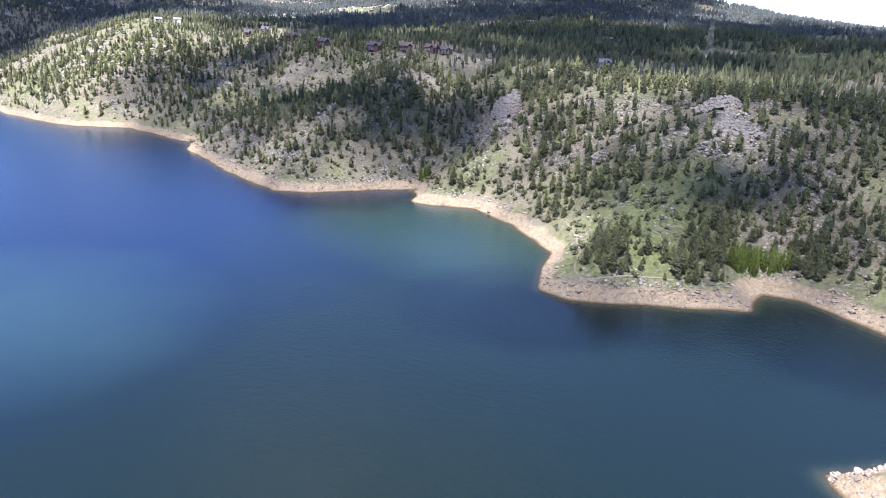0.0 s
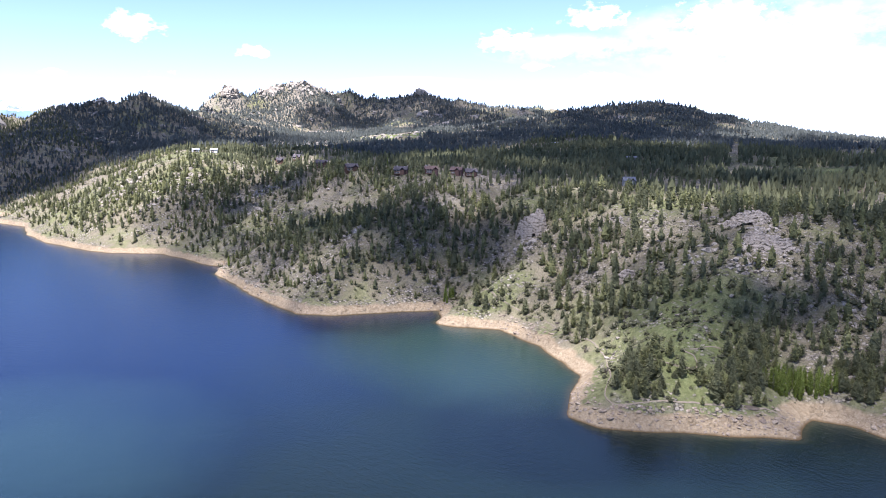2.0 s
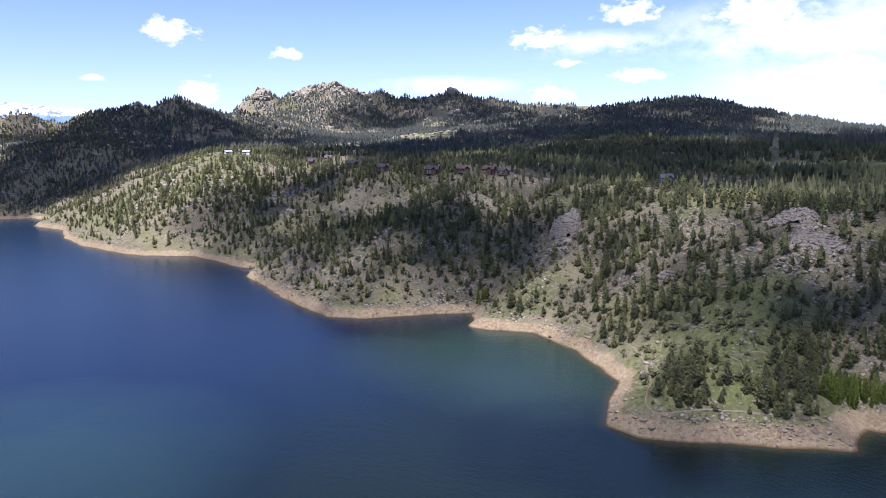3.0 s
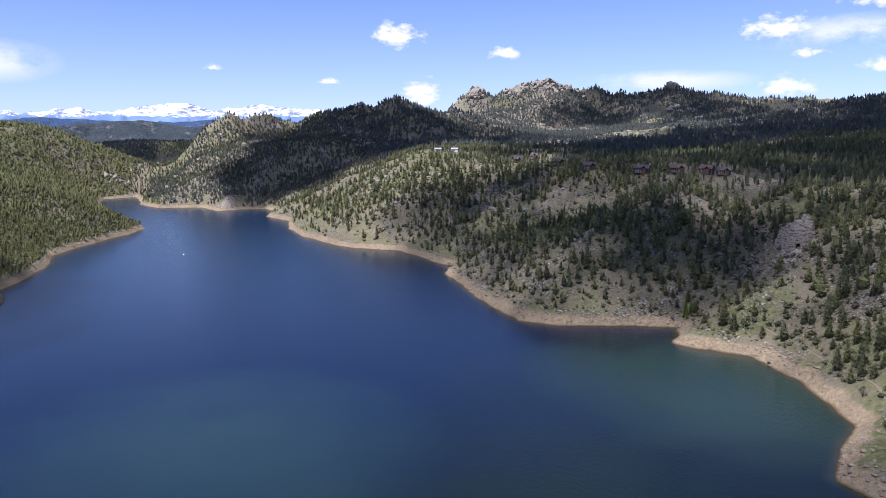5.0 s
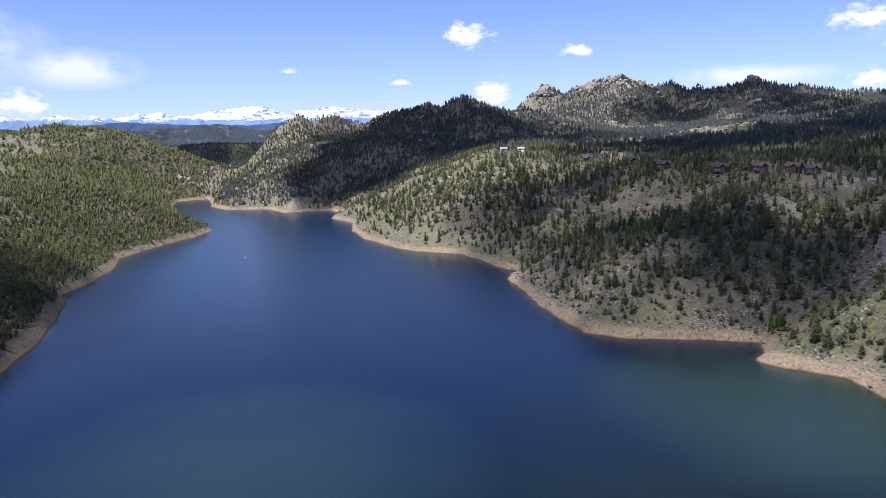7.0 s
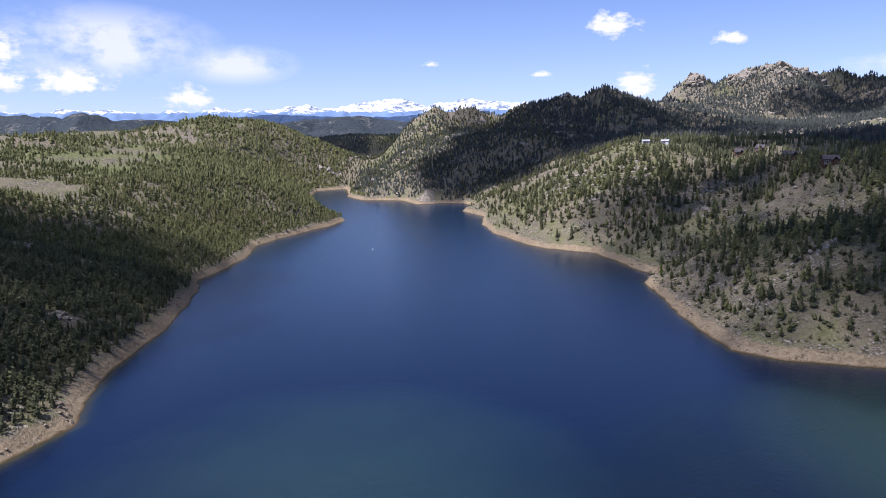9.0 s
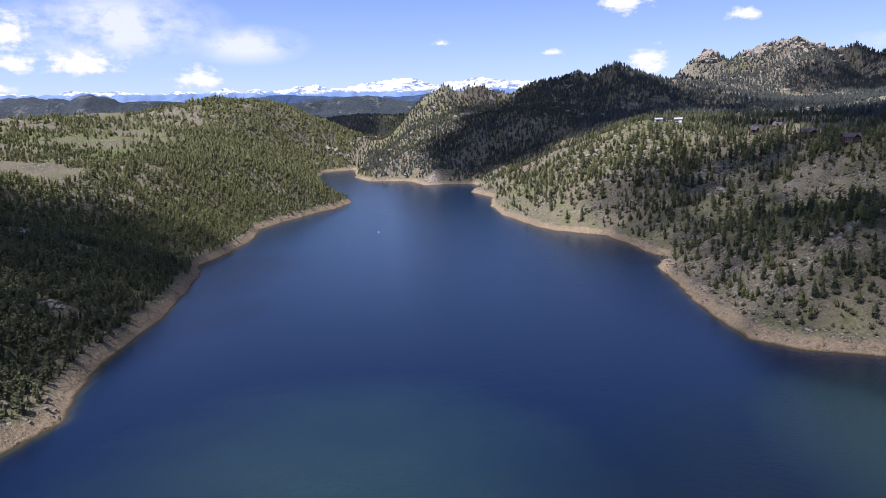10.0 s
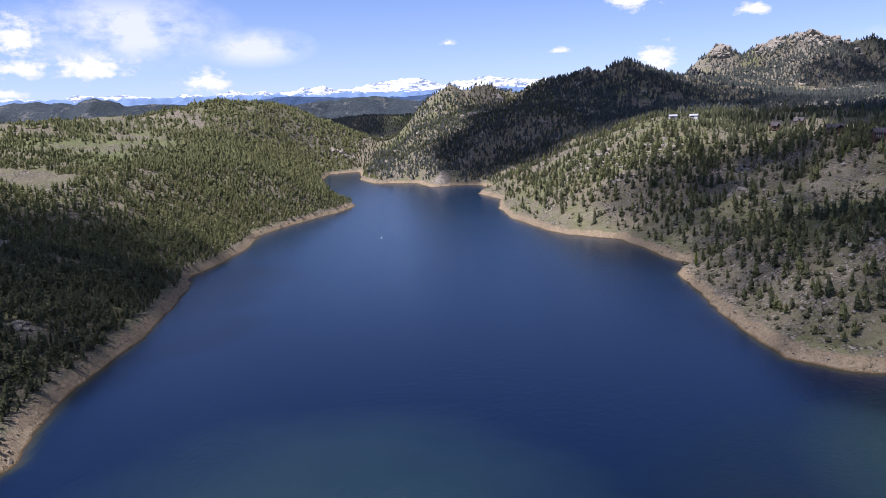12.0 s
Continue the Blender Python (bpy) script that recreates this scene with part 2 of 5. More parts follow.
def needle_material(name, dark, light):
    n = Nodes(name)
    r = n.pos.outputs["Random Per Island"]
    fine = n.noise(1.3, 5, 0.7)
    f = n.math("ADD", n.math("MULTIPLY", r, 0.28), n.math("MULTIPLY", n.noise(0.09, 3), 0.32))
    f = n.math("ADD", f, n.math("MULTIPLY", fine, 0.42))
    col = n.ramp(f, (0.34, dark), (0.68, light))
    n.finish(col, 0.85, n.bump(fine, 0.7, 0.7), 0.12)
    leaf = n.out.inputs["Surface"].links[0].from_socket
    glow = n.add("ShaderNodeBsdfTranslucent", Color=col)
    both = n.add("ShaderNodeMixShader", Fac=0.5)
    n.t.links.new(leaf, both.inputs[1])
    n.t.links.new(glow.outputs[0], both.inputs[2])
    n.t.links.new(both.outputs[0], n.out.inputs["Surface"])
    return n.mat


def bark_material():
    n = Nodes("bark")
    return n.finish(n.ramp(n.noise(3.0, 5), (0.3, (0.06, 0.04, 0.03)), (0.7, (0.17, 0.115, 0.08))), 0.95, None, 0.1)


def granite_material(name, low, mid, high, scale=0.7):
    n = Nodes(name)
    r = n.pos.outputs["Random Per Island"]
    f = n.math("ADD", n.math("MULTIPLY", n.noise(scale, 7, 0.72), 0.8), n.math("MULTIPLY", n.math("SUBTRACT", r, 0.5), 0.18))
    crack = n.add("ShaderNodeTexVoronoi", Vector=n.pos.outputs["Position"], Scale=0.45)
    crack.feature = "DISTANCE_TO_EDGE"
    c = n.ramp(f, (0.22, low), (0.42, mid), (0.62, high))
    c = n.mix(n.ramp(crack.outputs["Distance"], (0.0, 0.55), (0.08, 0.0)), c, low)
    lichen = n.ramp(n.noise(0.25, 6, 0.7), (0.55, 0.0), (0.68, 0.5))
    c = n.mix(lichen, c, (0.14, 0.135, 0.115))
    return n.finish(c, 0.92, n.bump(n.noise(1.3, 7, 0.75), 0.74, 0.72), 0.15)


def bedded_material():
    """Pale granite split along its beds and joints into long blocks, the splits dark with lichen and painted undercut
    shade.
    """
    n = Nodes("bedded granite")
    sep = n.add("ShaderNodeSeparateXYZ", Vector=n.pos.outputs["Position"])
    sway = n.math("MULTIPLY", n.math("SUBTRACT", n.noise(0.13, 4, 0.6), 0.5), 9.0)
    level = n.math("ADD", n.math("ADD", sep.outputs["Z"], sway), n.math("MULTIPLY", n.math("SUBTRACT", sep.outputs["X"], sep.outputs["Y"]), 0.06))
    split = n.math("PINGPONG", n.math("DIVIDE", level, 2.1), 0.5)
    split = n.math("ADD", split, n.math("MULTIPLY", n.math("SUBTRACT", n.noise(0.45, 6, 0.75), 0.5), 0.75))
    bedding = n.math("MULTIPLY", n.ramp(split, (0.02, 1.0), (0.15, 0.0)), n.ramp(n.noise(0.22, 4, 0.6), (0.40, 0.1), (0.56, 1.0)))
    joint = n.add("ShaderNodeTexVoronoi", Vector=n.add("ShaderNodeMapping", Vector=n.pos.outputs["Position"], Scale=(0.16, 0.16, 0.4)).outputs[0], Scale=1.0)
    joint.feature = "DISTANCE_TO_EDGE"
    joints = n.ramp(joint.outputs["Distance"], (0.0, 0.8), (0.035, 0.0))
    joints = n.math("MULTIPLY", joints, n.ramp(n.noise(0.3, 4, 0.6), (0.42, 0.0), (0.6, 1.0)))
    c = n.ramp(n.noise(0.7, 7, 0.72), (0.30, (0.165, 0.143, 0.112)), (0.5, (0.285, 0.250, 0.200)), (0.7, (0.405, 0.358, 0.292)))
    c = n.mix(n.math("MAXIMUM", bedding, joints), c, (0.060, 0.054, 0.046))
    return n.finish(c, 0.92, n.bump(n.math("SUBTRACT", n.noise(1.1, 6, 0.7), n.math("MULTIPLY", bedding, 0.7)), 1.0, 1.2), 0.15)


def plain_material(name, dark, light, scale, rough=0.8, metal=0.0):
    n = Nodes(name)
    return n.finish(n.ramp(n.noise(scale, 5), (0.3, dark), (0.7, light)), rough, None, 0.3, Metallic=metal)


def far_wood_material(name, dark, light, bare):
    """Woods so far off that only the grain of their crowns and bare knolls shows, haze painted into the colours."""
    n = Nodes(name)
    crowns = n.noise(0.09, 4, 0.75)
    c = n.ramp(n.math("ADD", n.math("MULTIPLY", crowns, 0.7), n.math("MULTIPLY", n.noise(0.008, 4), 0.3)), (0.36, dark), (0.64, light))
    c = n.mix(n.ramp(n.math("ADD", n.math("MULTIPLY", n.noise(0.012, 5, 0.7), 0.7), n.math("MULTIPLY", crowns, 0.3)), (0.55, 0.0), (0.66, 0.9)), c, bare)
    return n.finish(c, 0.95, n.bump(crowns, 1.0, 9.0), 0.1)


def cloud_material(name, low, high):
    n = Nodes(name)
    d = n.add("ShaderNodeBsdfDiffuse", Color=(0.9, 0.9, 0.9, 1))
    tr = n.add("ShaderNodeBsdfTransparent")
    mix = n.add("ShaderNodeMixShader", Fac=n.ramp(n.noise(0.008, 5, 0.6), (0.30, low), (0.60, high)))
    n.t.links.new(tr.outputs[0], mix.inputs[1])
    n.t.links.new(d.outputs[0], mix.inputs[2])
    n.t.links.new(mix.outputs[0], n.out.inputs["Surface"])
    return n.mat


def snow_material():
    n = Nodes("snowfields over rock and haze-blue forest")
    z = n.add("ShaderNodeSeparateXYZ", Vector=n.pos.outputs["Position"]).outputs["Z"]
    streak = n.noise(0.012, 7, 0.7, stretch=(1.0, 1.0, 2.2))
    line = n.math("ADD", n.math("DIVIDE", n.math("SUBTRACT", z, 254.0), 30.0), n.math("MULTIPLY", n.math("SUBTRACT", streak, 0.5), 3.4))
    # Distance haze is painted in: blue forest, bluish bare rock.
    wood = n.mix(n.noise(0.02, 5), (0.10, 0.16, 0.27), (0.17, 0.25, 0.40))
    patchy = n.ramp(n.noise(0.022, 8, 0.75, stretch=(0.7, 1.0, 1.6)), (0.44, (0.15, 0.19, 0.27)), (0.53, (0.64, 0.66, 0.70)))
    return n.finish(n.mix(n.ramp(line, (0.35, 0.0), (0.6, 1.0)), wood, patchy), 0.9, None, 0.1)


M_GROUND, M_WATER = ground_material(), water_material()
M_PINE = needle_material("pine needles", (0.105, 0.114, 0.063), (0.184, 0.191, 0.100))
# Bluish grey paints distance haze into the needles of far woods.
M_HAZY_NEEDLES = needle_material("far conifer needles with haze tint", (0.092, 0.105, 0.094), (0.154, 0.168, 0.148))
# Paler firs; brightened further so sunlight shows in the colour of sunlit woods.
M_SUNNY_FIR = needle_material("fir needles brightened for sunlit woods", (0.132, 0.142, 0.066), (0.268, 0.274, 0.122))
M_JUNIPER = needle_material("juniper scrub", (0.075, 0.077, 0.046), (0.150, 0.150, 0.084))
M_ASPEN = needle_material("fresh aspen leaves", (0.110, 0.145, 0.030), (0.190, 0.235, 0.056))
M_BARE = needle_material("bare twigs", (0.06, 0.05, 0.05), (0.15, 0.125, 0.12))
M_BARK = bark_material()
M_PALE_BARK = plain_material("pale bark", (0.30, 0.29, 0.25), (0.50, 0.48, 0.42), 2.0)
M_GRANITE = granite_material("grey granite", (0.10, 0.089, 0.074), (0.255, 0.228, 0.184), (0.365, 0.328, 0.270))
M_BEDDED = bedded_material()
M_SHORE_ROCK = granite_material("bleached pink granite", (0.135, 0.104, 0.080), (0.220, 0.181, 0.133), (0.315, 0.269, 0.205), 0.9)
M_TRAIL = plain_material("trodden gravel", (0.125, 0.105, 0.076), (0.185, 0.157, 0.115), 0.8, 0.95)
M_MUD = plain_material("dark damp mud", (0.045, 0.036, 0.028), (0.085, 0.068, 0.05), 0.9, 0.6)
M_CLOUD, M_THIN_CLOUD, M_SNOW = cloud_material("cloud vapour", 0.23, 0.48), cloud_material("thin cloud vapour", 0.125, 0.275), snow_material()
# The blue of the far woods is distance haze put into the colour.
M_FAR_WOOD = far_wood_material("far wooded hills", (0.022, 0.032, 0.042), (0.060, 0.072, 0.076), (0.17, 0.165, 0.15))
M_FAINT_CLOUD = cloud_material("faint cloud vapour", 0.10, 0.22)
M_HAZE_WOOD = far_wood_material("farthest wooded hills in painted haze", (0.028, 0.050, 0.105), (0.052, 0.086, 0.155), (0.08, 0.11, 0.17))

# ---- terrain functions ----
def vnoise(x, y, seed):
    ix, iy = np.floor(x).astype(np.int64), np.floor(y).astype(np.int64)
    fx, fy = x - ix, y - iy
    fx, fy = fx * fx * (3 - 2 * fx), fy * fy * (3 - 2 * fy)

    def h(a, b):
        n = (a * 374761393 + b * 668265263 + seed * 144269504) & 0xFFFFFFFF
        n = ((n ^ (n >> 13)) * 1274126177) & 0xFFFFFFFF
        return ((n ^ (n >> 16)) & 0xFFFF) / 65535.0

    low = h(ix, iy) * (1 - fx) + h(ix + 1, iy) * fx
    return low * (1 - fy) + (h(ix, iy + 1) * (1 - fx) + h(ix + 1, iy + 1) * fx) * fy


def fbm(x, y, size, octaves=4, seed=1):
    """Fractal noise, about -1 to 1, whose largest swells are size metres long."""
    out, amp, total = 0.0, 1.0, 0.0
    for o in range(octaves):
        k = 2.03**o / size
        out = out + amp * (2 * vnoise(x * k + 17.3 * o, y * k - 9.1 * o, seed + o) - 1)
        total += amp
        amp *= 0.5
    return out / total * 1.6


def ease(a, b, v):
    t = np.clip((v - a) / (b - a), 0, 1)
    return t * t * (3 - 2 * t)


# The waterline, the far bank on the right hand first, then the one on the left.
SHORE_EAST = [
    (260, -400), (190, -200), (156, -90), (130, -22), (136, -15), (145, -20), (156, -25), (172, -34), (214, -47), (243, -15), (258, 25), (264, 45),
    (258, 62), (249, 61), (233, 55), (218, 72), (205, 86), (191, 98), (182, 110), (182, 125), (202, 139), (227, 156),
    (238, 178), (252, 208), (259, 244), (243, 266), (239, 280), (252, 292), (265, 307), (233, 324), (197, 339), (182, 356),
    (184, 424), (194, 488), (199, 530), (222, 562), (212, 575), (208, 624), (201, 670)]
SHORE_FAR = [
    (160, 712), (146, 749), (128, 836), (126, 921), (140, 1015), (118, 1096), (150, 1150), (133, 1227), (90, 1235), (55, 1219),
    (33, 1302), (-38, 1332), (-68, 1420), (-72, 1520), (-85, 1645), (-153, 1595), (-150, 1450), (-120, 1250), (-92, 1100)]
SHORE_WEST = [
    (-56, 1002), (-74, 933), (-96, 889), (-118, 833), (-136, 777), (-132, 705), (-138, 641), (-149, 590), (-137, 542), (-132, 491),
    (-127, 430), (-130, 377), (-130, 350), (-127, 327), (-119, 290), (-128, 266), (-140, 230), (-150, 120), (-170, -50), (-200, -400)]
SHORE = np.array(SHORE_EAST + SHORE_FAR + SHORE_WEST, float)


def shore_distance(x, y):
    """Metres from the waterline: above 0 on land, below 0 on the lake."""
    best, inside = np.full(x.shape, 1e18), np.zeros(x.shape, bool)
    for (ax, ay), (bx, by) in zip(SHORE, np.roll(SHORE, -1, axis=0)):
        ex, ey = bx - ax, by - ay
        t = np.clip(((x - ax) * ex + (y - ay) * ey) / (ex * ex + ey * ey), 0, 1)
        best = np.minimum(best, (x - ax - t * ex) ** 2 + (y - ay - t * ey) ** 2)
        if ay != by:
            inside ^= ((ay > y) != (by > y)) & (x < ax + (y - ay) * ex / ey)
    return np.sqrt(best) * np.where(inside, -1, 1) + 1.3 * fbm(x, y, 16, 3, 5) + 1.1 + 3.0 * (x < -20)


# Ridges: half width, then the points of the crest.
KNOLL = [(84, 1712, 186), (104, 1716, 195), (132, 1740, 191), (182, 1750, 194), (219, 1745, 192), (262, 1775, 181)]
DARK_RIDGE = [(262, 1775, 172), (300, 1760, 136), (340, 1740, 146), (374, 1716, 203), (403, 1716, 207), (440, 1705, 201), (470, 1700, 207), (490, 1695, 219), (506, 1692, 197), (524, 1700, 180), (560, 1715, 196), (595, 1715, 192), (612, 1716, 154), (660, 1740, 190), (744, 1900, 201), (830, 2100, 175)]
CRAG_RIDGE = [(830, 2140, 175), (870, 2154, 200), (890, 2150, 222), (918, 2149, 284), (950, 2155, 264), (1005, 2165, 222), (1025, 2165, 276), (1078, 2155, 299), (1118, 2149, 314), (1165, 2148, 326), (1210, 2140, 296), (1265, 2180, 302), (1330, 2215, 281), (1395, 2200, 310)]
EAST_RIDGE = [(1395, 2200, 244), (1450, 2130, 276), (1500, 2040, 280), (1555, 1990, 293), (1622, 1933, 271), (1700, 1875, 266), (1800, 1780, 246), (1968, 1768, 243), (2012, 1700, 239), (2400, 1500, 285)]
SOUTH_RIDGE = [(1380, 1240, 195), (1466, 1136, 212), (1519, 1106, 215), (1572, 1075, 225), (1659, 1031, 219), (1700, 940, 187), (1750, 900, 143), (1832, 788, 110), (1980, 740, 100), (2324, 662, 131), (3000, 500, 130)]
WEST_RIDGE = [(-1200, 1100, 130), (-668, 1392, 131), (-598, 1643, 136), (-490, 1690, 98), (-401, 1706, 163), (-330, 1750, 158), (-270, 1790, 164), (-205, 1800, 135), (-140, 1800, 92), (-90, 1800, 65), (-40, 1790, 10)]
VALLEY_RIDGE = [(-600, 2500, 120), (-200, 2600, 130), (0, 2620, 132), (300, 2600, 145)]
RIDGES = [(95, KNOLL), (200, DARK_RIDGE), (170, CRAG_RIDGE), (230, EAST_RIDGE), (300, SOUTH_RIDGE), (330, WEST_RIDGE), (200, VALLEY_RIDGE)]
# Gullies: depth, half width, from, to.
GULLIES = [(52, 150, -70, 1700, 10, 2420), (16, 26, 262, 1765, 215, 1560), (15, 30, 262, 312, 430, 430), (10, 26, 225, 566, 360, 640), (9, 28, 262, 52, 420, 60), (10, 40, 150, 1130, 420, 1220), (-9, 34, 200, 520, 360, 520), (-8, 40, 185, 370, 330, 420), (8, 40, -140, 560, -380, 600)]


def along(x, y, ax, ay, bx, by):
    """Share of the way from a to b of the nearest point, and the distance to it."""
    ex, ey = bx - ax, by - ay
    t = np.clip(((x - ax) * ex + (y - ay) * ey) / (ex * ex + ey * ey), 0, 1)
    return t, np.hypot(x - ax - t * ex, y - ay - t * ey)


def lake_axis(y):
    return np.interp(y, [-400, 900, 1300, 1600, 2100, 3000], [0, 30, -20, -110, -60, -60])


def hills(x, y):
    """The height of the land away from the shore, and by how much of it a mountain rises."""
    east = ease(-60, 60 + 330 * ease(1250, 1550, y), x - lake_axis(y))
    base = np.interp(y, [0, 150, 350, 480, 700, 1000, 1300, 1700], [50, 54, 59, 63, 70, 81, 88, 95]) + 34 * ease(650, 1300, x)
    base = base * east + (1 - east) * (44 + 30 * ease(180, 700, -x) + 25 * ease(1300, 2000, y))
    top = base
    wobble_x, wobble_y = x + 18 * fbm(x, y, 150, 3, 71), y + 18 * fbm(x, y, 150, 3, 72)
    total = np.exp(base / 6.0)
    for width, crest in RIDGES:
        rise = np.full(x.shape, -50.0)
        for (ax, ay, az), (bx, by, bz) in zip(crest, crest[1:]):
            t, far = along(wobble_x, wobble_y, ax, ay, bx, by)
            q = far / width
            rise = np.maximum(rise, base + (az - 7 + t * (bz - az) - base) * np.exp(-1.05 * q**1.15))
        total = total + np.exp(rise / 6.0)
    top = 6.0 * np.log(total) - 3.0
    for deep, width, ax, ay, bx, by in GULLIES:
        t, far = along(x, y, ax, ay, bx, by)
        top = top - deep * np.exp(-((far / width) ** 2))
    return top, np.clip((top - base) / 120, 0, 1)


def bank_width(x, y):
    """Metres of bare shore between the water and the grass: broad round the near bay, narrow up the lake."""
    east = ease(-60, 60, x - lake_axis(y))
    return (4.2 + 2.6 * east + 3.4 * east * ease(420, 300, y) + 3.8 * east * ease(190, 130, y) + 3.6 * (1 - east) * ease(680, 520, y)) * (1 + 0.3 * fbm(x, y, 60, 2, 11))


def height(x, y):
    d = shore_distance(x, y)
    east = ease(-60, 60, x - lake_axis(y))
    reach = np.interp(y, [0, 600, 820, 1100, 1300, 1480, 1600], [180, 190, 235, 240, 300, 270, 120]) * east + 185 * (1 - east) + 30 * fbm(x, y, 160, 2, 9)
    land = np.clip(d, 0, None)
    width = bank_width(x, y)
    bank = 4.4 * ease(0, width, land) + 0.35 * np.clip(land, 0, 4)
    top, mountain = hills(x, y)
    crag = 1 - np.abs(fbm(x, y, 170, 5, 51))
    rough = 6 * fbm(x, y, 120, 5, 21) + 2.6 * fbm(x, y, 24, 4, 33) + mountain * (24 * (crag - 0.72) + 7 * fbm(x, y, 40, 3, 55))
    z = bank + ease(-0.15, 1.0, land / reach) * top * ease(3, 36, land) + rough * ease(8, 110, land) + 0.8 * fbm(x, y, 7, 3, 41) * ease(1, 10, land)
    return np.where(d > 0, z, np.clip(d * 0.35, -12, 0))


def lines(stops):
    """Grid lines from (place, spacing) stops: the spacing glides from one stop to the next."""
    out = [stops[0][0]]
    while out[-1] < stops[-1][0]:
        out.append(out[-1] + np.interp(out[-1], [s[0] for s in stops], [s[1] for s in stops]))
    return np.array(out)


MEADOWS = [(120, 1600, 170, 0.2), (272, 138, 34, 0.35), (250, 106, 26, 0.3), (288, 175, 30, 0.3), (265, 125, 30, 0.35), (285, 262, 24, 0.25), (262, 205, 22, 0.3), (400, 350, 40, 0.6), (830, 330, 60, 1.0), (947, 1328, 90, 1.0), (700, 620, 40, 0.7), (430, 560, 30, 0.6), (360, 940, 60, 0.35),
           (-372, 1010, 80, 0.4), (295, 480, 30, 0.4), (222, 100, 26, 0.5), (240, 890, 110, 0.35), (-480, 1150, 140, 0.5), (270, 275, 26, 0.3), (410, 220, 40, 0.5)]


def lush(x, y):
    """How green the grass is, 0 to 1."""
    g = 0.22 + 0.38 * fbm(x, y, 90, 3, 81)
    for mx, my, r, much in MEADOWS:
        g = g + much * np.exp(-((x - mx) ** 2 + (y - my) ** 2) / r**2)
    return np.clip(g, 0, 1)


GX = lines([(-4600, 200), (-1500, 40), (-700, 18), (-320, 8), (-170, 3.2), (-110, 3.6), (0, 12), (115, 4), (135, 2.9), (420, 3.4), (700, 8), (1500, 14), (2400, 30), (4600, 200)])
GY = lines([(-2500, 200), (-500, 50), (-120, 6), (0, 2.9), (420, 3.2), (800, 6), (1400, 9), (2300, 13), (2700, 40), (4600, 200)])


def mesh_from_arrays(name, verts, quads, material, smooth=True):
    me = bpy.data.meshes.new(name)
    k = quads.shape[1]
    me.vertices.add(len(verts))
    me.vertices.foreach_set("co", np.asarray(verts, np.float32).ravel())
    me.loops.add(quads.size)
    me.loops.foreach_set("vertex_index", np.asarray(quads, np.int32).ravel())
    me.polygons.add(len(quads))
    me.polygons.foreach_set("loop_start", np.arange(0, quads.size, k, dtype=np.int32))
    me.polygons.foreach_set("loop_total", np.full(len(quads), k, np.int32))
    me.polygons.foreach_set("use_smooth", np.full(len(quads), smooth))
    me.update(calc_edges=True)
    me.materials.append(material)
    return me


def build_ground():
    xx, yy = np.meshgrid(GX, GY)
    zz = height(xx, yy)
    idx = np.arange(xx.size).reshape(xx.shape)
    quads = np.stack([idx[:-1, :-1], idx[:-1, 1:], idx[1:, 1:], idx[1:, :-1]], -1).reshape(-1, 4)
    me = mesh_from_arrays("ground", np.stack([xx, yy, zz], -1).reshape(-1, 3), quads, M_GROUND)
    green = me.attributes.new("lush", "FLOAT", "POINT")
    green.data.foreach_set("value", lush(xx, yy).ravel().astype(np.float32))
    return tagged(new("ground", me), "rocky grassy hillsides with a bare sandy shore band round the lake", "ground", kind="structure")


ground = build_ground()


def build_water():
    """The lake's surface, a little past the waterline, with how shallow it is at each point."""
    xx, yy = np.meshgrid(GX[(GX > -260) & (GX < 330)], GY[(GY > -420) & (GY < 1720)])
    d = shore_distance(xx, yy)
    idx = np.arange(xx.size).reshape(xx.shape)
    quads = np.stack([idx[:-1, :-1], idx[:-1, 1:], idx[1:, 1:], idx[1:, :-1]], -1).reshape(-1, 4)
    quads = quads[d.ravel()[quads].min(axis=1) < 3]
    used, quads = np.unique(quads, return_inverse=True)
    quads = quads.reshape(-1, 4)
    co = np.stack([xx.ravel(), yy.ravel(), np.zeros(xx.size)], -1)[used]
    me = mesh_from_arrays("water", co, quads, M_WATER)
    at = me.attributes.new("shallow", "FLOAT", "POINT")
    at.data.foreach_set("value", np.exp(np.clip(d.ravel()[used], -60, 0) / 2.0).astype(np.float32))
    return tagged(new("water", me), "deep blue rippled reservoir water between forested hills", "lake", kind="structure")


water = build_water()

# ---- trees ----
rng = np.random.default_rng(7)


def part(name, mesh, parent, label=""):
    """Links a mesh as one part under a thing or a part."""
    ob = new(name, mesh)
    ob.parent = parent
    return tagged(ob, label)


def scatter(x0, x1, y0, y1, spacing):
    xs, ys = np.meshgrid(np.arange(x0, x1, spacing), np.arange(y0, y1, spacing))
    xs, ys = xs.ravel(), ys.ravel()
    return xs + rng.uniform(-0.55, 0.55, xs.size) * spacing, ys + rng.uniform(-0.55, 0.55, ys.size) * spacing


OCTA_V = np.array([(1, 0, 0), (0, 1, 0), (-1, 0, 0), (0, -1, 0), (0, 0, 1), (0, 0, -1)], float)
OCTA_F = np.array([(0, 1, 4), (1, 2, 4), (2, 3, 4), (3, 0, 4), (1, 0, 5), (2, 1, 5), (3, 2, 5), (0, 3, 5)])


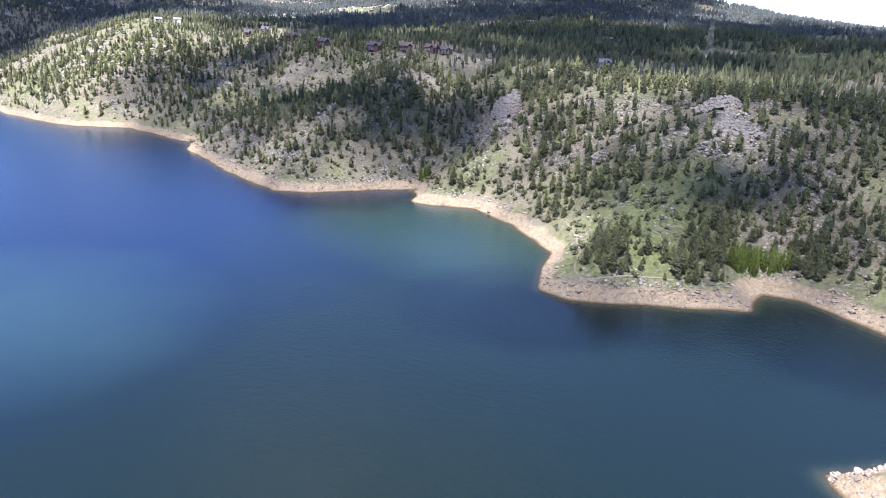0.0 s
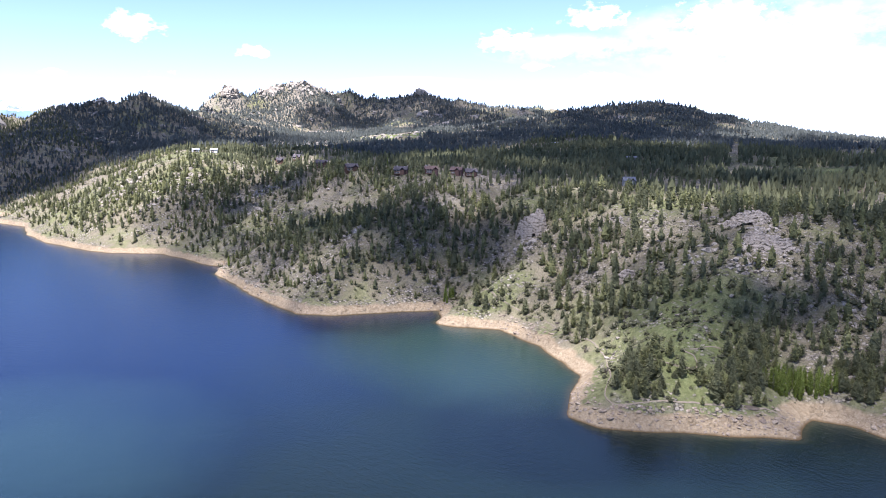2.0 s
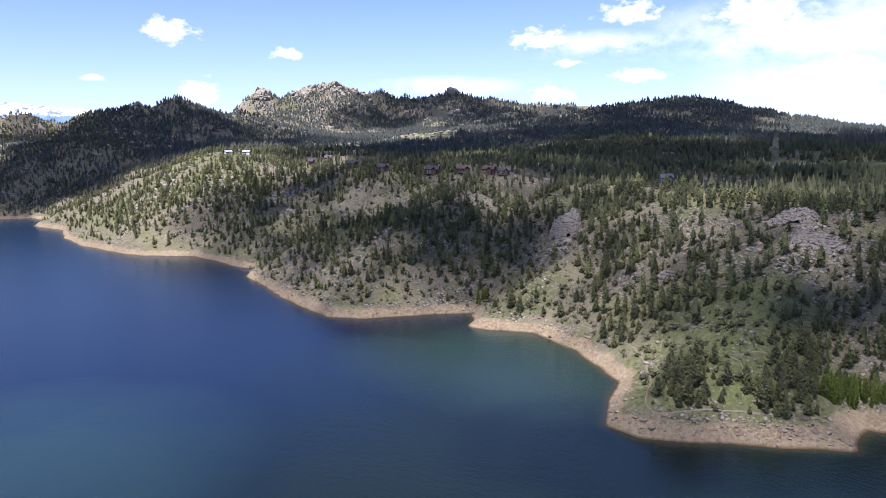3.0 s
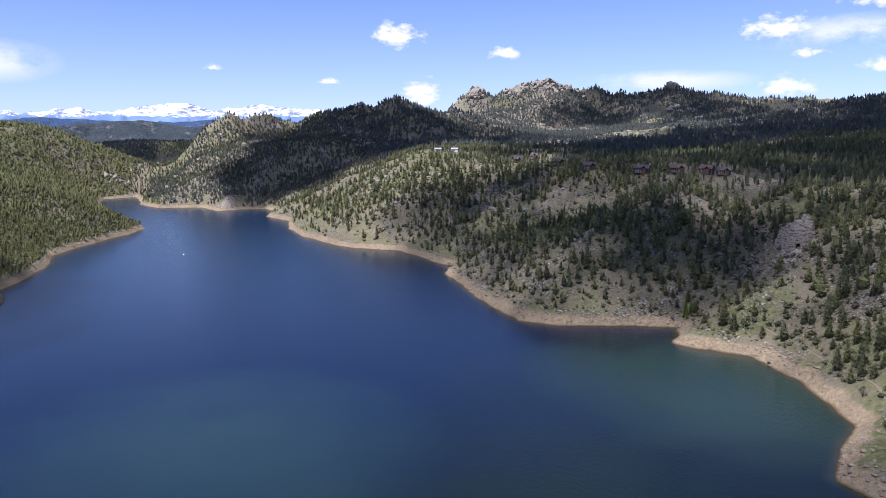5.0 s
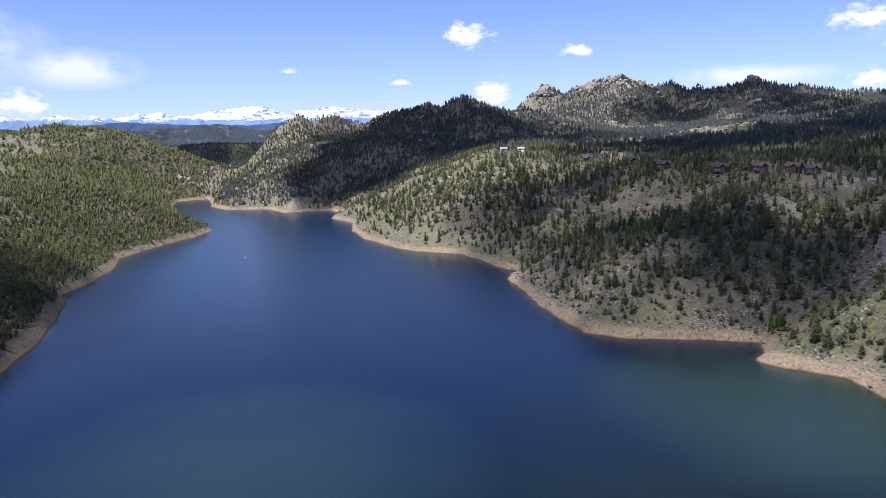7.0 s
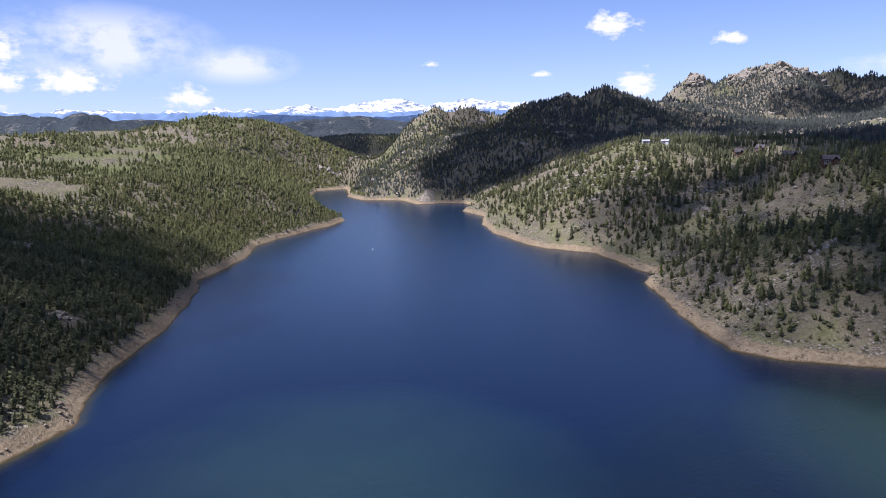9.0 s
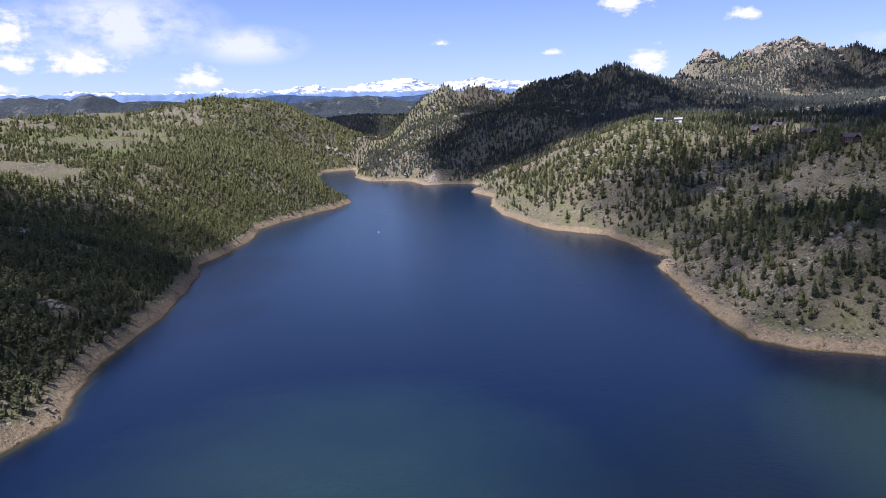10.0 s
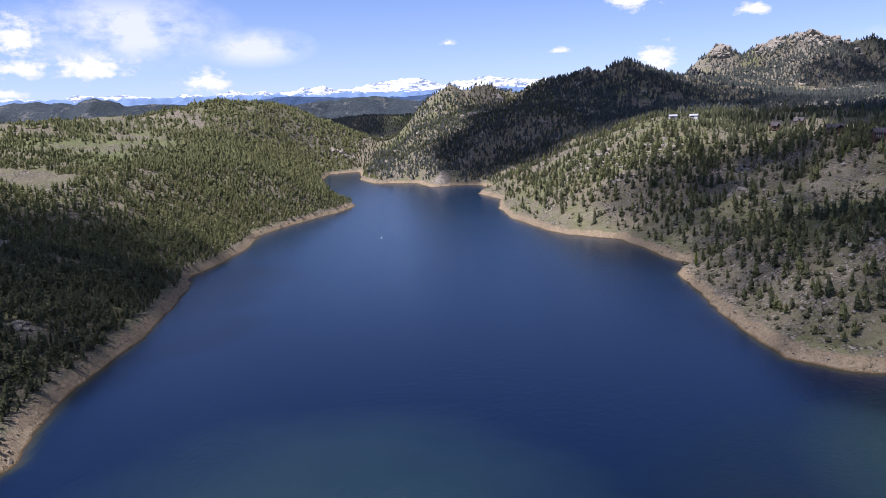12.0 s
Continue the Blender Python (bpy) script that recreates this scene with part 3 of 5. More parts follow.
def bush(tufts, seed, flat=0.75):
    """A low round bush of unit width: a small core in loose sprays of leaves."""
    r = np.random.default_rng(seed)
    a, t = r.uniform(0, math.tau, tufts), r.random(tufts)
    q = 0.5 * np.sqrt(1 - 0.8 * t**2) * r.uniform(0.6, 1.1, tufts)
    c = np.stack([q * np.cos(a), q * np.sin(a), 0.12 + t * flat * 0.8], -1)
    d = r.normal(0, 1, (tufts, 3, 3))
    v = (c[:, None] + d / np.linalg.norm(d, axis=2, keepdims=True) * r.uniform(0.12, 0.26, (tufts, 1, 1))).reshape(-1, 3)
    core = OCTA_V * r.uniform(0.8, 1.2, (6, 1)) * (0.36, 0.36, 0.4 * flat) + (0, 0, 0.36 * flat)
    return np.concatenate([core, v]), np.concatenate([OCTA_F, np.arange(tufts * 3).reshape(-1, 3) + 6])


def tier_tree(tiers, sides, seed):
    """A conifer of unit height: ragged drooping whorls of branches, some cut short."""
    r = np.random.default_rng(seed)
    fat, lean = r.uniform(0.85, 1.2), r.uniform(-0.02, 0.02, 2)
    v, f = [], []
    for i in range(tiers):
        lo, hi = 0.06 + 0.82 * i / tiers, 0.12 + 0.88 * (i + (1.0 if tiers > 4 else 1.35)) / tiers
        rad = fat * (0.175 * (1 - i / tiers) ** 0.62 + 0.035)
        k = len(v)
        v.append((lean[0] * i, lean[1] * i, min(hi, 1.0)))
        for s in range(sides):
            a = (s + 0.5 * (i % 2)) * math.tau / sides + r.uniform(-0.35, 0.35)
            q = rad * r.choice([0.35, 0.7, 0.95, 1.2, 1.4])
            v.append((lean[0] * i + q * math.cos(a), lean[1] * i + q * math.sin(a), lo + r.uniform(-0.07, 0.07)))
        f += [(k, k + 1 + s, k + 1 + (s + 1) % sides) for s in range(sides)]
    return np.array(v), np.array(f)


def spindle(rings, sides, seed, ragged=0.34):
    """A conifer of unit height: one ragged crown of jutting branch ends, widest low down."""
    r = np.random.default_rng(seed)
    fat, low, blunt = r.uniform(0.12, 0.175), r.uniform(0.05, 0.16), r.uniform(0.4, 0.8)
    v, f = [(0, 0, low + 0.04)], []
    for i in range(rings):
        t = i / rings
        q = fat * (1 - t) ** blunt * (0.72 if i == 0 else 1.0) + 0.012
        for s in range(sides):
            a = (s + 0.5 * (i % 2)) * math.tau / sides + r.uniform(-0.3, 0.3)
            k = q * r.uniform(1 - 1.6 * ragged, 1 + ragged * 1.4)
            v.append((k * math.cos(a), k * math.sin(a), low + (1 - low) * t + r.uniform(-0.07, 0.05) - 0.25 * (k - q)))
    v.append((r.uniform(-0.02, 0.02), r.uniform(-0.02, 0.02), 1.0))
    for s in range(sides):
        n = (s + 1) % sides
        f.append((0, 1 + n, 1 + s))
        for i in range(rings - 1):
            a, b, c, e = 1 + i * sides + s, 1 + i * sides + n, 1 + (i + 1) * sides + n, 1 + (i + 1) * sides + s
            f += [(a, b, e), (b, c, e)] if i % 2 else [(a, b, c), (a, c, e)]
        f.append((1 + (rings - 1) * sides + s, 1 + (rings - 1) * sides + n, len(v) - 1))
    return np.array(v), np.array(f)


def feathery(core, sides, tufts, size, seed, radius=0.17, low=0.10, blunt=0.65, peak=0.18):
    """A tree of unit height: a ragged core and many loose sprays of foliage standing out from it."""
    r = np.random.default_rng(seed)
    cv, cf = spindle(core, sides, seed + 400)
    cv = cv * (radius / 0.148 * 0.62, radius / 0.148 * 0.62, 0.93)
    t = r.random(tufts) ** 1.25
    q = radius * np.minimum(1.0, 0.45 + t / peak * 0.55) * (1 - t) ** blunt * r.uniform(0.45, 1.12, tufts) + 0.008
    a = r.uniform(0, math.tau, tufts)
    lump = 1 + 0.24 * np.sin(t * 23 + seed) + 0.16 * np.sin(t * 37 + 2 * a + seed) + 0.14 * np.sin(3 * a - 11 * t + 2 * seed)
    centre = np.stack([q * lump * np.cos(a), q * lump * np.sin(a), low + (1 - low) * t * 0.97], -1)
    out = np.stack([np.cos(a), np.sin(a), r.uniform(-0.5, 0.5, tufts)], -1)
    side = np.stack([-np.sin(a), np.cos(a), r.uniform(-0.7, 0.7, tufts)], -1)
    s = (size * (1.15 - 0.6 * t) * r.uniform(0.6, 1.3, tufts))[:, None]
    tip = centre + out * s * 0.55 + (0, 0, 1) * s * r.uniform(-0.3, 0.5, (tufts, 1))
    v = np.stack([tip, centre - out * s * 0.3 + side * s * 0.6, centre - out * s * 0.3 - side * s * 0.6 + (0, 0, 1) * s * r.uniform(-0.6, 0.6, (tufts, 1))], 1).reshape(-1, 3)
    f = np.arange(tufts * 3).reshape(-1, 3) + len(cv)
    return np.concatenate([cv, v]), np.concatenate([cf, f])


def many(name, kinds, x, y, z, tall, wide, material, label, category):
    """Many things too many to count in one mesh, each a turned copy of one of the kinds."""
    pick, turn = rng.integers(0, len(kinds), x.size), rng.uniform(0, math.tau, x.size)
    vs, fs, base = [], [], 0
    for k, (v, f) in enumerate(kinds):
        w = np.where(pick == k)[0]
        c, s = np.cos(turn[w])[:, None], np.sin(turn[w])[:, None]
        vx = (v[:, 0] * c - v[:, 1] * s) * wide[w][:, None] + x[w][:, None]
        vy = (v[:, 0] * s + v[:, 1] * c) * wide[w][:, None] + y[w][:, None]
        vz = v[:, 2] * tall[w][:, None] + z[w][:, None]
        vs.append(np.stack([vx, vy, vz], -1).reshape(-1, 3))
        fs.append((f[None] + (base + np.arange(w.size) * len(v))[:, None, None]).reshape(-1, 3))
        base += w.size * len(v)
    me = mesh_from_arrays(name, np.concatenate(vs), np.concatenate(fs), material, False)
    return tagged(new(name, me), label, category, kind="stuff")


# Places kept clear of trees or filled with them: x, y, radius, change of density.
THIN = [(262, 128, 22, -0.6), (240, 150, 14, -0.6), (282, 258, 20, -0.2), (262, 205, 18, -0.1), (335, 300, 20, -0.5), (196, 118, 10, -1),
        (830, 330, 70, -1), (947, 1328, 95, -1), (340, 560, 40, -0.4), (380, 985, 45, -0.3), (215, 96, 7, -1), (310, 70, 14, -0.2), (340, 930, 90, -0.2), (350, 960, 60, -0.12), (320, 500, 60, -0.14), (350, 600, 60, -0.05), (270, 640, 95, -0.12),
        (360, 147, 13, -0.7), (341, 127, 13, -0.7), (346, 112, 18, -0.2), (343, 304, 13, -0.8), (323, 292, 9, -0.6), (305, 190, 9, -0.8), (72, 1250, 30, -1), (913, 2140, 30, -0.7), (1160, 2140, 55, -0.4), (1228, 2180, 45, -0.6), (1060, 2158, 35, -0.4), (1380, 1760, 60, -0.3)]
THICK = [(1120, 2080, 150, 0.4), (960, 2080, 110, 0.45), (1240, 2090, 110, 0.4), (120, 1620, 170, 0.6), (60, 1480, 90, 0.3), (225, 900, 80, 0.15), (222, 103, 14, 1.0), (240, 86, 14, 0.9), (300, 350, 40, 0.4), (340, 400, 45, 0.35), (206, 560, 22, 0.6), (290, 170, 24, 0.5), (330, 230, 30, 0.6), (285, 90, 16, 0.7), (270, 700, 40, 0.15), (255, 640, 35, 0.15)]
HOUSES = [
    (340, 935, 9, "white"), (361, 922, 9, "white"), (402, 808, 9, "brown"), (436, 824, 9, "brown"), (399, 694, 15, "brown"), (385, 608, 13, "brown"), (397, 534, 13, "brown"), (426, 523, 14, "red"), (462, 523, 12, "red"), (475, 515, 12, "brown"), (522, 348, 11, "grey"), (990, 855, 14, "white"), (838, 575, 16, "grey")]


def density(x, y, plain):
    p = plain + 0.48 * fbm(x, y, 75, 3, 61) + 0.25 * fbm(x, y, 22, 2, 63)
    for cx, cy, r, much in THIN + THICK:
        p = p + much * np.exp(-(((x - cx) ** 2 + (y - cy) ** 2) / r**2) ** 2)
    for hx, hy, size, _ in HOUSES:
        t, far = along(x, y, hx, hy, hx - 8, hy - 14)
        p = np.where(far < size * 0.62, 0, p)
    t, far = along(x, y, 720, 354, 1260, 648)
    return np.where(far < 6, 0, p)


# Hillside above the near shore: pines one by one where the way passes nearest, the rest joined.
x, y = scatter(130, 640, -60, 1180, 5.7)
d = shore_distance(x, y)
crest = np.interp(d, [0, 150, 240, 400], [0.54, 0.62, 0.58, 0.52]) * np.interp(y, [340, 420], [1.0, 0.82])
keep = (d > bank_width(x, y) + 1) & (rng.random(x.size) < density(x, y, crest) * np.interp(d, [10, 30], [0.35, 1.0])) & (x > lake_axis(y))
x, y = x[keep], y[keep]
# The close groves behind the shore path, with open grass and bushes above them.
meadow = (np.hypot((x - 250) / 32, (y - 128) / 34) < 1) & (rng.random(x.size) < 0.8)
x, y = x[~meadow], y[~meadow]
gx, gy = scatter(186, 300, 30, 140, 3.7)
grove = shore_distance(gx, gy) > 13
patch = np.zeros(gx.size)
for cx, cy, r1, r2 in [(210, 106, 11, 9), (222, 116, 9, 9), (233, 84, 12, 9), (246, 82, 13, 11), (264, 92, 15, 10), (288, 52, 12, 10), (300, 66, 8, 8)]:
    patch = np.maximum(patch, np.exp(-(((gx - cx) / r1) ** 2 + ((gy - cy) / r2) ** 2)))
grove &= (rng.random(gx.size) < 1.15 * patch) & ~((np.abs(gx - 264) < 13) & (np.abs(gy - 67) < 9))
x, y = np.concatenate([x, gx[grove]]), np.concatenate([y, gy[grove]])
d = shore_distance(x, y)
z = height(x, y)
tall = np.clip(np.where(rng.random(x.size) < 0.34, rng.normal(4.6, 1.2, x.size), rng.normal(9.0, 2.3, x.size)), 2.6, 15.0) * np.interp(d, [0, 40, 300], [0.7, 1.0, 1.1])
girth = np.interp(tall, [3, 7, 14], [1.45, 1.1, 0.92])
near = np.argsort(np.where(y < 330, d, 1e6))[:300]
rest = np.setdiff1d(np.arange(x.size), near)


def stem_mesh(name, height_m, r0, r1, material, sides=6, limbs=0, seed=0):
    """A tapered stem with short limbs."""
    r, bm = random.Random(seed), bmesh.new()
    bmesh.ops.create_cone(bm, segments=sides, radius1=r0, radius2=r1, depth=height_m, matrix=Matrix.Translation((0, 0, height_m / 2)))
    for i in range(limbs):
        h = height_m * (0.25 + 0.65 * i / max(limbs, 1))
        m = Matrix.Translation((0, 0, h)) @ Euler((0, 1.25 + r.uniform(-0.3, 0.2), i * 2.4)).to_matrix().to_4x4() @ Matrix.Translation((0, 0, 0.09))
        bmesh.ops.create_cone(bm, segments=3, radius1=r1 * 1.2, radius2=r1 * 0.2, depth=0.18, matrix=m)
    me = bpy.data.meshes.new(name)
    bm.to_mesh(me)
    bm.free()
    me.materials.append(material)
    return me


def tree_kind(name, label, category, stem, crown_arrays, material, group=""):
    """An Empty at the foot with a trunk and a crown, of unit height."""
    ob = tagged(new(name), label, category, group)
    part("trunk", stem, ob)
    part("crown", mesh_from_arrays("crown", *crown_arrays, material, False), ob)
    return ob


def plant(ob, x, y, z, tall, wide):
    m = pose(x, y, z, 0, 0, rng.uniform(0, 360))
    ob.scale = (wide, wide, tall)
    return copy_thing(ob, m)


def clear(ob):
    for o in (*ob.children_recursive, ob):
        bpy.data.objects.remove(o)


PINES = [tree_kind("pine_tree", "dark green ponderosa pine rooted in the stony hillside", "pine tree",
                   stem_mesh("trunk", 0.9, 0.018, 0.004, M_BARK, 6, 8, s), feathery(5, 7, 460, 0.058, s, 0.18 + 0.025 * (s % 3), 0.10 + 0.05 * (s % 2), 0.40 + 0.07 * (s % 4), 0.25 + 0.08 * (s % 3)),
                   M_PINE if s % 3 else M_SUNNY_FIR, "pines on the near shore") for s in range(6)]
for i in near:
    plant(PINES[i % 6], x[i], y[i], z[i] - 0.2, tall[i] * 1.08, tall[i] * girth[i] * rng.uniform(1.05, 1.4))
for ob in PINES:
    clear(ob)
mids = [feathery(3, 5, 72, 0.098, s, 0.185 + 0.018 * (s % 4), 0.07 + 0.04 * (s % 3), 0.38 + 0.08 * (s % 4), 0.22 + 0.09 * (s % 3)) for s in range(100, 116)]
half = rng.random(rest.size) < 0.55
behind = rest[d[rest] > 200]
rest, half = rest[d[rest] <= 200], half[d[rest] <= 200]
many("plateau_pines", [spindle(2, 4, s, 0.26) for s in range(60, 72)], x[behind], y[behind], z[behind] - 0.2, tall[behind] * 1.05, tall[behind] * rng.uniform(1.0, 1.35, behind.size), M_PINE,
     "dark pines standing close on the plateau", "trees")
for some, mat, label in ((rest[half], M_PINE, "dark pines scattered over the rocky hillside"), (rest[~half], M_SUNNY_FIR, "lighter green firs among the pines on the hillside")):
    many("hillside_pines", mids, x[some], y[some], z[some] - 0.2, tall[some] * 1.05, tall[some] * girth[some] * rng.uniform(1.0, 1.35, some.size), mat, label, "trees")

# Low junipers and scrub between the pines.
x, y = scatter(125, 460, -60, 1150, 6.0)
d = shore_distance(x, y)
keep = (d > bank_width(x, y) - 1) & (rng.random(x.size) < 0.42 + 0.5 * (y < 560) * (d < 130) + 0.5 * fbm(x, y, 40, 2, 91)) & (x > lake_axis(y))
x, y = x[keep], y[keep]
size = np.clip(rng.gamma(4.0, 0.55, x.size), 0.8, 5.0)
many("juniper_scrub", [bush(16, s) for s in range(10)], x, y, height(x, y) - 0.25, size * 1.05, size * 1.15, M_JUNIPER, "low round junipers dotting the grassy slope", "scrub")
x, y = scatter(205, 310, 105, 310, 5.2)
keep = (shore_distance(x, y) > bank_width(x, y)) & (shore_distance(x, y) < 60) & (rng.random(x.size) < 0.55)
x, y = x[keep], y[keep]
size = np.clip(rng.gamma(4.0, 0.6, x.size), 1.0, 4.2)
many("meadow_junipers", [bush(24, s, 0.85) for s in range(60, 70)], x, y, height(x, y) - 0.25, size * 1.2, size * 1.15, M_JUNIPER, "dark rounded junipers over the meadow beside the bay", "scrub")
x, y = scatter(140, 420, -60, 700, 9.0)
keep = (shore_distance(x, y) > 12) & (rng.random(x.size) < 0.16 + 0.4 * fbm(x, y, 50, 2, 93)) & (x > lake_axis(y))
x, y = x[keep], y[keep]
size = rng.uniform(0.8, 2.4, x.size)
many("bare_scrub", [bush(24, s, 0.6) for s in range(20, 26)], x, y, height(x, y) - 0.2, size * 0.8, size * 1.3, M_BARE, "leafless greyish brushwood on the slope", "scrub")

x, y = scatter(140, 400, -50, 920, 3.0)
d = shore_distance(x, y)
keep = (d > 9) & (d < 170) & (rng.random(x.size) < 0.30 - 0.06 * (y > 640) + 0.6 * fbm(x, y, 30, 3, 94)) & (x > lake_axis(y))
x, y = x[keep], y[keep]
size = rng.uniform(0.5, 1.5, x.size)
many("low_shrubs", [bush(8, s, 0.65) for s in range(40, 48)], x, y, height(x, y) - 0.15, size * 0.8, size * 1.25, M_JUNIPER, "knee-high shrubs and tussocks on the grass", "shrubs")

# Close-grown forest on the shaded bank across the lake.
x, y = scatter(-620, -40, 60, 1120, 3.9)
d = shore_distance(x, y)
keep = (d > bank_width(x, y) - 0.3) & (rng.random(x.size) < 0.9 + 0.3 * fbm(x, y, 70, 3, 65) + 0.3 * (d < 40) - 0.78 * ease(250, 350, -x - 0.19 * (y - 960) + 45 * fbm(x, y, 60, 3, 69)) * ease(600, 740, y + 40 * fbm(x, y, 50, 2, 70))) & (x < lake_axis(y))
keep &= (np.hypot(x + 206, y - 522) > 14) & (np.hypot(x + 160, y - 393) > 9) & (np.hypot(x + 245, y - 535) > 14)
x, y, d = x[keep], y[keep], d[keep]
z = height(x, y)
tall = np.clip(rng.normal(7.0, 1.7, x.size), 3.0, 12) * np.interp(d, [7, 20], [0.7, 1.0])
close = (y < 560) & (x > -330)
firs = [feathery(2, 4, 34, 0.13, s, 0.20 + 0.02 * (s % 3), 0.06, 0.42 + 0.06 * (s % 3), 0.24) for s in range(200, 212)]
tiers = [spindle(2, 4, s, 0.28) for s in range(12)]
light = [feathery(2, 3, 16, 0.16, s, 0.19 + 0.02 * (s % 3), 0.05, 0.42 + 0.08 * (s % 3), 0.26) for s in range(220, 232)]
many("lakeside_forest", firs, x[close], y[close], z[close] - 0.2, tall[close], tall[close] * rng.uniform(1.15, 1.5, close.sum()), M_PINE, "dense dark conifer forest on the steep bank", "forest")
middle = ~close & (y < 860) & (x > -430)
many("bank_forest", light, x[middle], y[middle], z[middle] - 0.2, tall[middle] * 0.95, tall[middle] * rng.uniform(1.15, 1.5, middle.sum()), M_SUNNY_FIR, "dense sunlit conifer forest above the shore", "forest")
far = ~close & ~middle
many("slope_forest", tiers, x[far], y[far], z[far] - 0.2, tall[far] * 0.9, tall[far] * rng.uniform(1.3, 1.7, far.sum()), M_SUNNY_FIR, "dense sunlit conifer forest over the wide slope", "forest")

# Forests farther off: the valley, the mountains and the ridges up the lake.
x, y = scatter(-1050, 1950, 60, 2720, 6.6)
hidden = (y > 2420) & ((x < -450) | (x > 450))
x, y = x[~hidden], y[~hidden]
d = shore_distance(x, y)
z = height(x, y)
zx, zy = height(x + 6, y), height(x, y + 6)
steep = np.hypot(zx - z, zy - z) / 6
east = x > lake_axis(y)
nearby = np.where(east, (x < 640) & (y < 1180), (x > -620) & (y < 1120))
wood = np.where(east, np.where(y > 1180, 0.5, 0.6), 0.17 + 0.95 * ease(-360, -252, x + 0.19 * (y - 960) + 45 * fbm(x, y, 60, 3, 69))) + 0.35 * fbm(x, y, 120, 3, 67) - 0.15 * ease(0.65, 1.1, steep)
back = np.where(east & (x > 450), ease(2330, 2230, y - 0.1 * x + 60), 1.0)
keep = (d > bank_width(x, y) + 2) & ~nearby & (rng.random(x.size) < density(x, y, wood) * back)
x, y, z = x[keep], y[keep], z[keep]
tall = np.clip(rng.normal(10.5, 2.6, x.size), 5, 17) * np.where(x > lake_axis(y), 0.9, 0.8)
knoll = (x > lake_axis(y)) & (x < 330) & (y > 1180)
tall = np.where(knoll | (y > 2300), np.clip(rng.normal(7.4, 1.3, x.size), 4, 10), tall)
tiers = [tier_tree(2, 4, s) for s in range(30, 40)]
plain = [spindle(2, 4, s, 0.26) for s in range(36, 48)]
east = x > lake_axis(y)
valley = east & (x < 1080) & (y < 900)
tall[valley] *= 1.2
for some, kinds, mat, name, label in ((valley, plain, M_PINE, "valley_forest", "dark pines over the wide valley floor"), (east & ~valley & ~knoll, tiers, M_HAZY_NEEDLES, "mountain_forest", "dark conifer forest over the mountains"),
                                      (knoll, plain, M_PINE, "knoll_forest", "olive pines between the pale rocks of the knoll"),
                                      (~east & (y < 2250), tiers, M_SUNNY_FIR, "ridge_forest", "sunlit conifers spread over the ridge"),
                                      (~east & (y >= 2250), tiers, M_HAZY_NEEDLES, "valley_head_forest", "haze-tinted conifers on the ridge closing the valley")):
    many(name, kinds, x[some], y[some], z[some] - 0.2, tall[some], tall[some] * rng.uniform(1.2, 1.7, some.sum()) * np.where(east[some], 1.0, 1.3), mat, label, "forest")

x, y = scatter(-60, 430, 1225, 1700, 6.4)
d = shore_distance(x, y)
keep = (d > 7) & (x > lake_axis(y)) & (rng.random(x.size) < 0.62 + 0.4 * fbm(x, y, 60, 3, 68)) & (np.hypot(x - 72, y - 1250) > 27)
x, y = x[keep], y[keep]
tall = np.clip(rng.normal(7.6, 1.8, x.size), 3.5, 12)
many("lakehead_forest", tiers, x, y, height(x, y) - 0.2, tall, tall * rng.uniform(1.2, 1.7, x.size), M_HAZY_NEEDLES, "close conifers on the foot of the ridge at the head of the lake", "forest")

# Aspens in fresh leaf, and grey leafless shrubs by the water.
ASPENS = [tree_kind("aspen_tree", "slender aspen in bright green spring leaf", "aspen", stem_mesh("trunk", 0.85, 0.014, 0.004, M_PALE_BARK, 6, 6, s),
                    feathery(4, 6, 320, 0.06, 300 + s, 0.17, 0.08, 0.35, 0.4), M_ASPEN, "aspens by the cove") for s in range(3)]
spots = [(255 + 0.44 * i + rng.uniform(-2, 3), 77 - 0.42 * i + rng.uniform(0, 7)) for i in range(46)] + [(272 + rng.uniform(-5, 5), 309 + rng.uniform(-4, 4)) for i in range(6)]
spots += [(207, 522), (352, 604), (430, 604), (-139, 283), (-143, 289)]
for i, (ax, ay) in enumerate(spots):
    az = float(height(np.array([ax]), np.array([ay]))[0])
    t = rng.uniform(8.0, 11.5)
    plant(ASPENS[i % 3], ax, ay, az - 0.2, t, t * 0.75)
for ob in ASPENS:
    clear(ob)


def bare_shrub(ax, ay, size, seed):
    """Forking leafless stems from one root."""
    r, bm = random.Random(seed), bmesh.new()
    for i in range(22):
        lean, turn, long = r.uniform(0.1, 0.8), r.uniform(0, math.tau), size * r.uniform(0.5, 1.0)
        m = Euler((0, lean, turn)).to_matrix().to_4x4()
        bmesh.ops.create_cone(bm, segments=3, radius1=0.05, radius2=0.015, depth=long, matrix=m @ Matrix.Translation((0, 0, long / 2)))
        for k in range(3):
            b = m @ Matrix.Translation((0, 0, long * r.uniform(0.4, 0.9))) @ Euler((0, r.uniform(0.4, 0.9), r.uniform(0, 6.3))).to_matrix().to_4x4()
            bmesh.ops.create_cone(bm, segments=3, radius1=0.03, radius2=0.01, depth=long * 0.4, matrix=b @ Matrix.Translation((0, 0, long * 0.2)))
    me = bpy.data.meshes.new("bare_shrub")
    bm.to_mesh(me)
    bm.free()
    me.materials.append(M_BARE)
    ob = tagged(new("bare_shrub", me), "grey leafless shrub at the edge of the beach", "shrub", "bare shrubs by the water")
    ob.location = (ax, ay, float(height(np.array([ax]), np.array([ay]))[0]) - 0.1)


